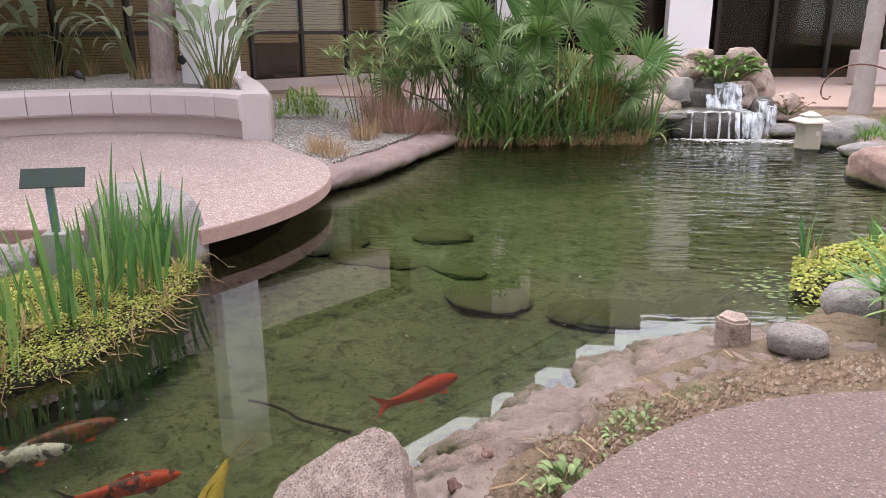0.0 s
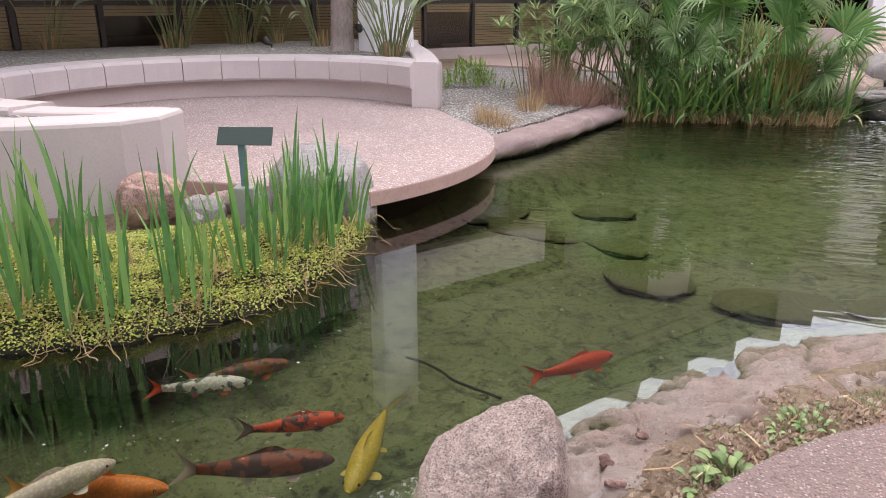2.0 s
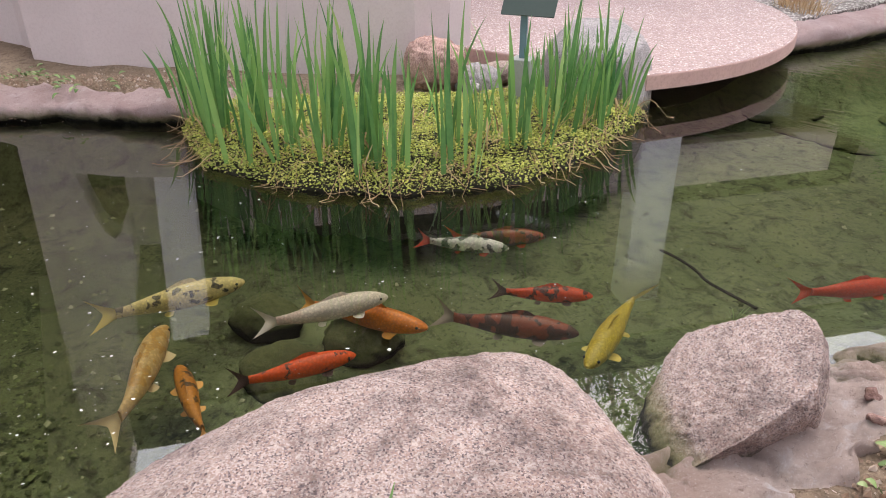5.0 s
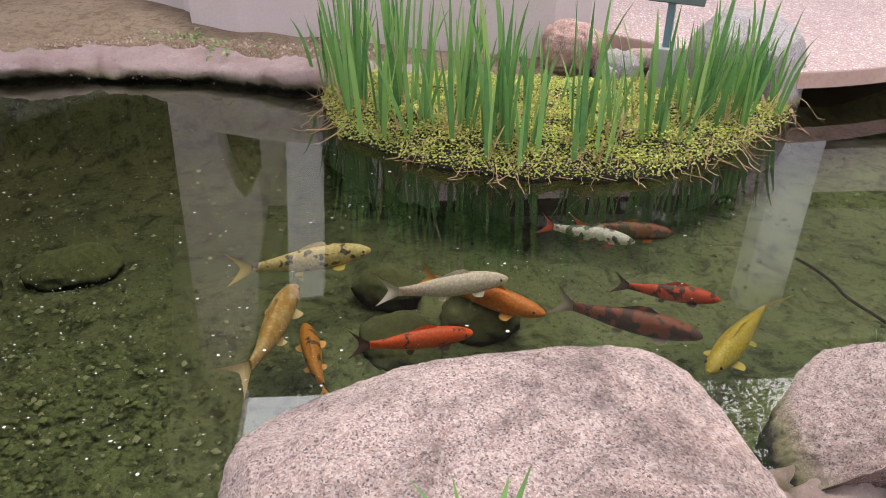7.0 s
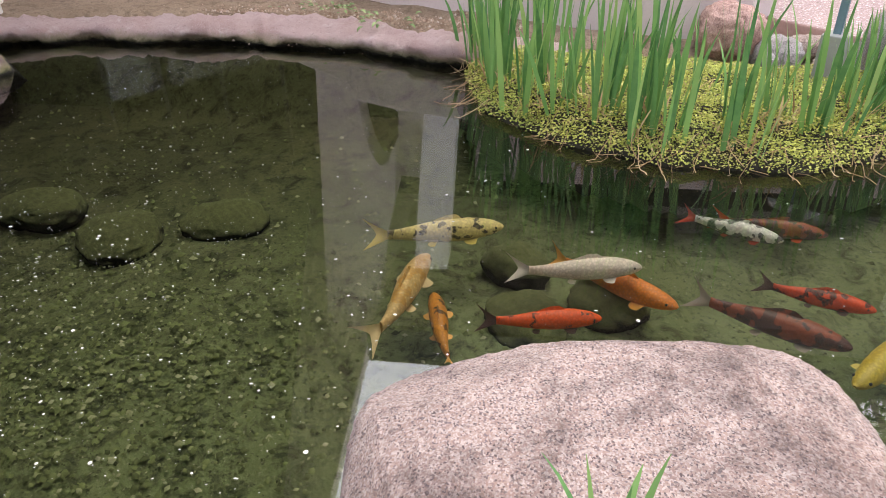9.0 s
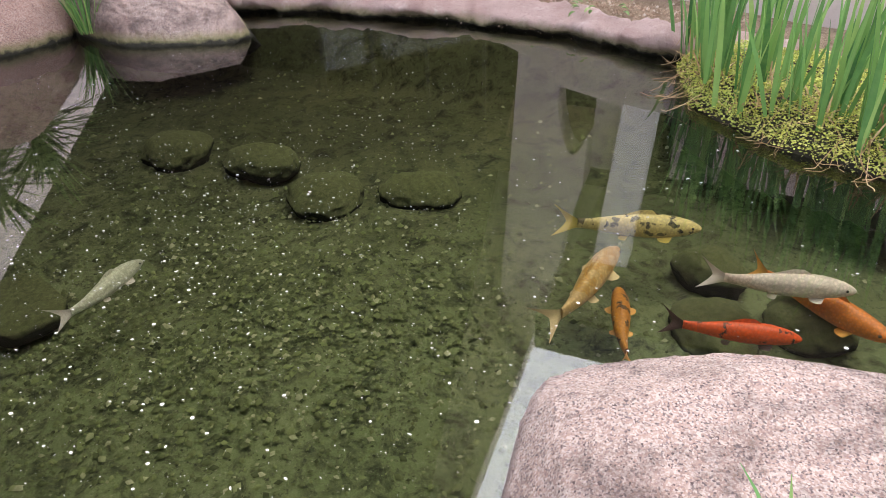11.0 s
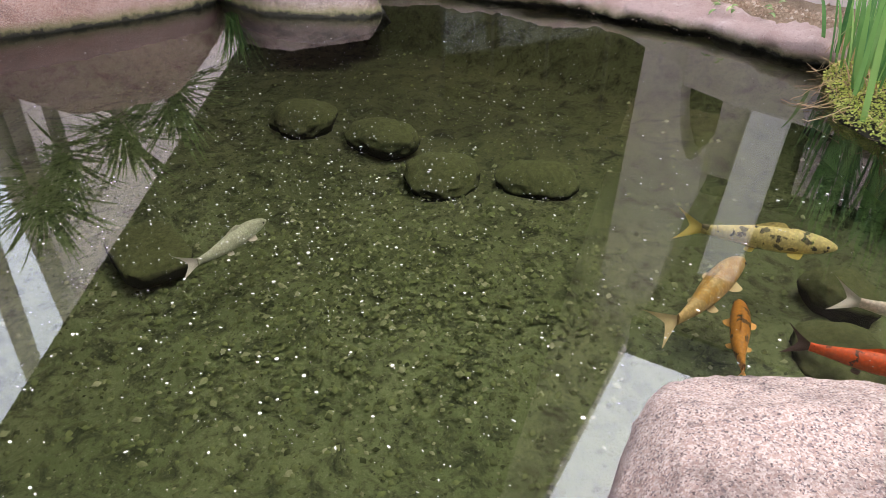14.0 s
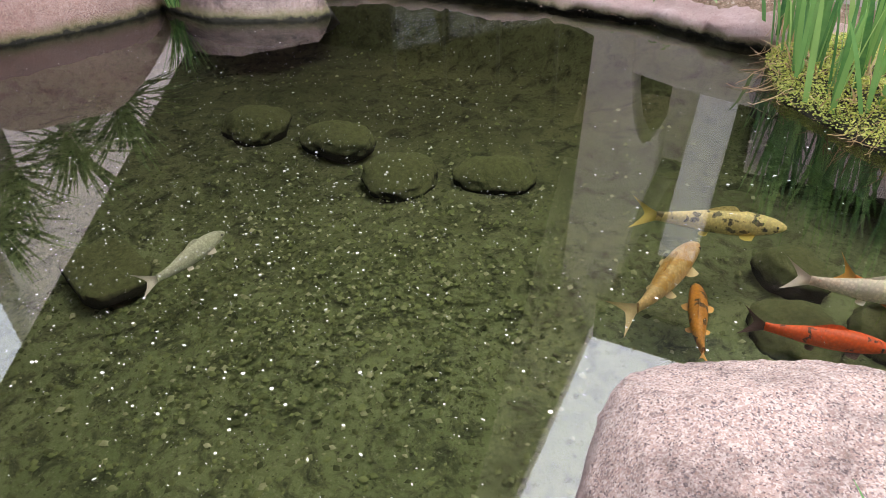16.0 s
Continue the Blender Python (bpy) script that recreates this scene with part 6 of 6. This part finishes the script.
# ---- near ledge things ----
stump = bmesh.new()
bmesh.ops.create_cone(stump, cap_ends=True, segments=5, radius1=0.08, radius2=0.076, depth=0.13)
bmesh.ops.bevel(stump, geom=stump.edges[:], offset=0.012, segments=2, affect="EDGES")
for v in stump.verts:
    v.co += Vector((noise.noise(v.co * 12), noise.noise(v.co * 12 + Vector((4, 0, 0))), noise.noise(v.co * 9))) * 0.008
thing("stump", "short square-cut tan stone post on the ledge", "post", pose(1.03, 3.25, 0.165, 0, 0, 20), me=bm_data("stump", stump, TAN_ROCK))
YELLOW_MOUND = [(1.55, 4.15), (1.75, 4.75), (2.3, 5.15), (2.9, 5.4), (3.0, 4.2), (2.2, 3.75), (1.7, 3.85)]
thing("root_mat", "muddy bank under the creeping plants", "soil", kind="stuff", me=make_mound(YELLOW_MOUND, 0.12, MUD))
leaf_carpet("creeping_plant", "yellow-green creeping leaves on the right bank", YELLOW_MOUND, 0.13, 9000, MOSS, 0.013, 8)
iris_clump(2.5, 4.95, 12, 0.75, 501, 0.1)
iris_clump(2.25, 4.75, 6, 0.35, 502, 0.08)
iris_clump(1.8, 4.55, 7, 0.32, 503, 0.1)
iris_clump(2.75, 4.6, 12, 0.8, 504, 0.12)
pieces, r = [], random.Random(19)
for _ in range(150):
    x, y = r.gauss(1.5, 0.12), r.gauss(4.3, 0.22)
    s, a = r.uniform(0.008, 0.02), r.uniform(0, 6)
    pieces.append(([Vector((x + s * math.cos(a + t), y + 0.6 * s * math.sin(a + t), 0.004)) for t in (0, 1, 2.1, 3.1, 4.2, 5.2)], [tuple(range(6))]))
thing("floating_leaves", "pale leaves floating beside the bank", "leaves", kind="stuff", me=data_of("floating_leaves", *gather(pieces), PALE, False))

# weeds and litter on the strip of earth
def strip_point(t, across):
    """A place on the earth between ledge and path: t runs along it."""
    line = [(0.14, 1.55), (0.2, 1.9), (0.32, 2.2), (0.5, 2.46), (0.78, 2.68), (1.15, 2.86), (1.6, 3.0), (2.2, 3.1)]
    k = min(6, int(t * 7))
    u = t * 7 - k
    ax, ay = line[k]
    bx, by = line[k + 1]
    dx, dy = bx - ax, by - ay
    n = math.hypot(dx, dy)
    return ax + dx * u - dy / n * across, ay + dy * u + dx / n * across


for k, (x, y, n, s) in enumerate([(0.33, 2.13, 34, 0.05), (0.27, 2.05, 24, 0.045), (0.5, 2.42, 22, 0.035), (0.56, 2.47, 20, 0.035), (0.42, 2.34, 9, 0.03), (0.16, 1.86, 12, 0.045), (0.12, 1.72, 9, 0.04), (0.64, 2.62, 6, 0.025), (0.3, 2.36, 6, 0.02)]):
    r = random.Random(600 + k)
    weed = thing("weed", "low green broad-leaved weed in the earth", "plant", pose(x, y, 0.105), "weeds beside the path")
    for _ in range(n):
        a, d = r.uniform(0, 6.28), r.uniform(0, 0.07)
        st, lf = paddle((0.4 * d * math.sin(a), 0.4 * d * math.cos(a), 0), a, r.uniform(0.2, 1.1), r.uniform(0.02, 0.07), s * r.uniform(0.5, 1.0), s * 0.45)
        part("stalk", data_of("stalk", *tube(st[0][::5][:7], 0.0016, 4, False), STALK), weed)
        part("leaf", data_of("leaf", *lf, PALE), weed)
for k, (x, y) in enumerate([(0.72, 2.66), (0.66, 2.6), (0.8, 2.74), (0.52, 2.5), (0.58, 2.54), (0.95, 2.8)]):
    grass_tuft(x, y, 0.1, 70, 0.06, 640 + k, PALE, 0.05, "small tuft of fresh green grass", 1.1, 0.003, group="small grass tufts")
grass_tuft(-0.29, 0.56, 0.54, 9, 0.29, 650, IRIS, 0.03, "green strap leaves beside the boulder", 0.35, 0.014)
pieces, r = [], random.Random(21)
for _ in range(3600):
    x, y = strip_point(r.random(), r.gauss(0, 0.08))
    s, a = r.choice((0.004, 0.005, 0.006, 0.007, 0.009, 0.014)), r.uniform(0, 3)
    z = ground_z(x, y) + 0.004
    ca, sa = math.cos(a) * s, math.sin(a) * s
    pieces.append(([Vector((x + ca, y + sa, z)), Vector((x - sa * 0.7, y + ca * 0.7, z)), Vector((x - ca, y - sa, z)), Vector((x + sa * 0.7, y - ca * 0.7, z)), Vector((x + sa * 0.2, y, z + s * 1.1))], [(0, 1, 4), (1, 2, 4), (2, 3, 4), (3, 0, 4)]))
thing("grit", "small loose stones on the earth by the ledge", "pebbles", kind="stuff", me=data_of("grit", *gather(pieces), GRIT, False))
# earth, grit and weeds behind the far coping
pieces = []
for _ in range(2600):
    t = r.random()
    x, y = -4.0 - 1.55 * t + r.gauss(0, 0.1), 2.75 - 1.75 * t + r.gauss(0, 0.14)
    s, a, z = r.choice((0.005, 0.007, 0.009, 0.014)), r.uniform(0, 3), ground_z(x, y) + 0.004
    ca, sa = math.cos(a) * s, math.sin(a) * s
    pieces.append(([Vector((x + ca, y + sa, z)), Vector((x - sa * 0.7, y + ca * 0.7, z)), Vector((x - ca, y - sa, z)), Vector((x + sa * 0.7, y - ca * 0.7, z)), Vector((x + sa * 0.2, y, z + s * 1.1))], [(0, 1, 4), (1, 2, 4), (2, 3, 4), (3, 0, 4)]))
thing("grit", "small loose stones on the earth behind the coping", "pebbles", kind="stuff", me=data_of("grit", *gather(pieces), GRIT, False))
for k, (x, y, s) in enumerate([(-0.36, 1.32, 0.045), (-0.3, 1.28, 0.035), (-0.33, 1.22, 0.03), (0.0, 2.1, 0.02), (0.08, 2.28, 0.018), (0.04, 2.0, 0.025), (0.3, 1.9, 0.02), (-0.42, 1.3, 0.03)]):
    rock("pebble", "small loose reddish stone on the ledge", RED_ROCK, (x, y, 0.19 if y < 1.5 else 0.11), (s, s * 0.8, s * 0.6), 700 + k, k * 40, group="loose stones on the ledge", sub=3)
pieces, r = [], random.Random(23)
for _ in range(34):
    t = r.random()
    x, y = strip_point(t, r.gauss(0.05, 0.1))
    pieces.append(blade((x, y, 0.14), r.uniform(0, 6.28), 1.45, r.uniform(0.03, 0.1), r.uniform(0.003, 0.008), 0.08, 4, 0.2))
thing("litter", "dry tan leaves and straw on the ledge", "leaves", kind="stuff", me=data_of("litter", *gather(pieces), STRAW))

for k, (x, y, n, s) in enumerate([(-5.04, 1.92, 30, 0.05), (-4.49, 2.11, 16, 0.06), (-4.85, 1.98, 8, 0.03), (-5.3, 1.7, 8, 0.03)]):
    r = random.Random(680 + k)
    weed = thing("weed", "small yellow-green weed behind the coping", "plant", pose(x, y, 0.13), "weeds behind the coping")
    for _ in range(n):
        a, d = r.uniform(0, 6.28), r.uniform(0, 0.16)
        st, lf = paddle((d * math.sin(a), d * math.cos(a), 0), a, r.uniform(0.3, 1.2), r.uniform(0.02, 0.07), s * r.uniform(0.6, 1.1), s * 0.5)
        part("leaf", data_of("leaf", *lf, PALE), weed)

thing("root", "thin dark root lying on the pond bed", "root", me=data_of("root", *tube(smooth_line([(-1.14, 3.28, -0.33), (-1.04, 3.26, -0.33), (-0.91, 3.20, -0.33), (-0.85, 3.14, -0.33), (-0.72, 3.10, -0.33), (-0.58, 3.06, -0.33)], 2), 0.007, 6), MUD))
grass_tuft(-0.48, 2.42, -0.02, 9, 0.07, 690, PALE, 0.015, "tiny green sprout at the water's edge", 0.7, 0.004, "sprout", "")

cap = thing("pipe_cap", "white round pipe cap with a lid on the earth", "cap", pose(-6.26, -0.3, 0.12))
CAP_WHITE = plain("cap_white", (0.7, 0.67, 0.62), 0.6)
part("stub", data_of("stub", *tube([(0, 0, 0), (0, 0, 0.07)], 0.085, 20), CAP_WHITE, False), cap)
part("lid", data_of("lid", *tube([(0, 0, 0.07), (0, 0, 0.078), (0, 0, 0.1), (0, 0, 0.106)], [0.105, 0.11, 0.11, 0.09], 20), CAP_WHITE, False), cap)
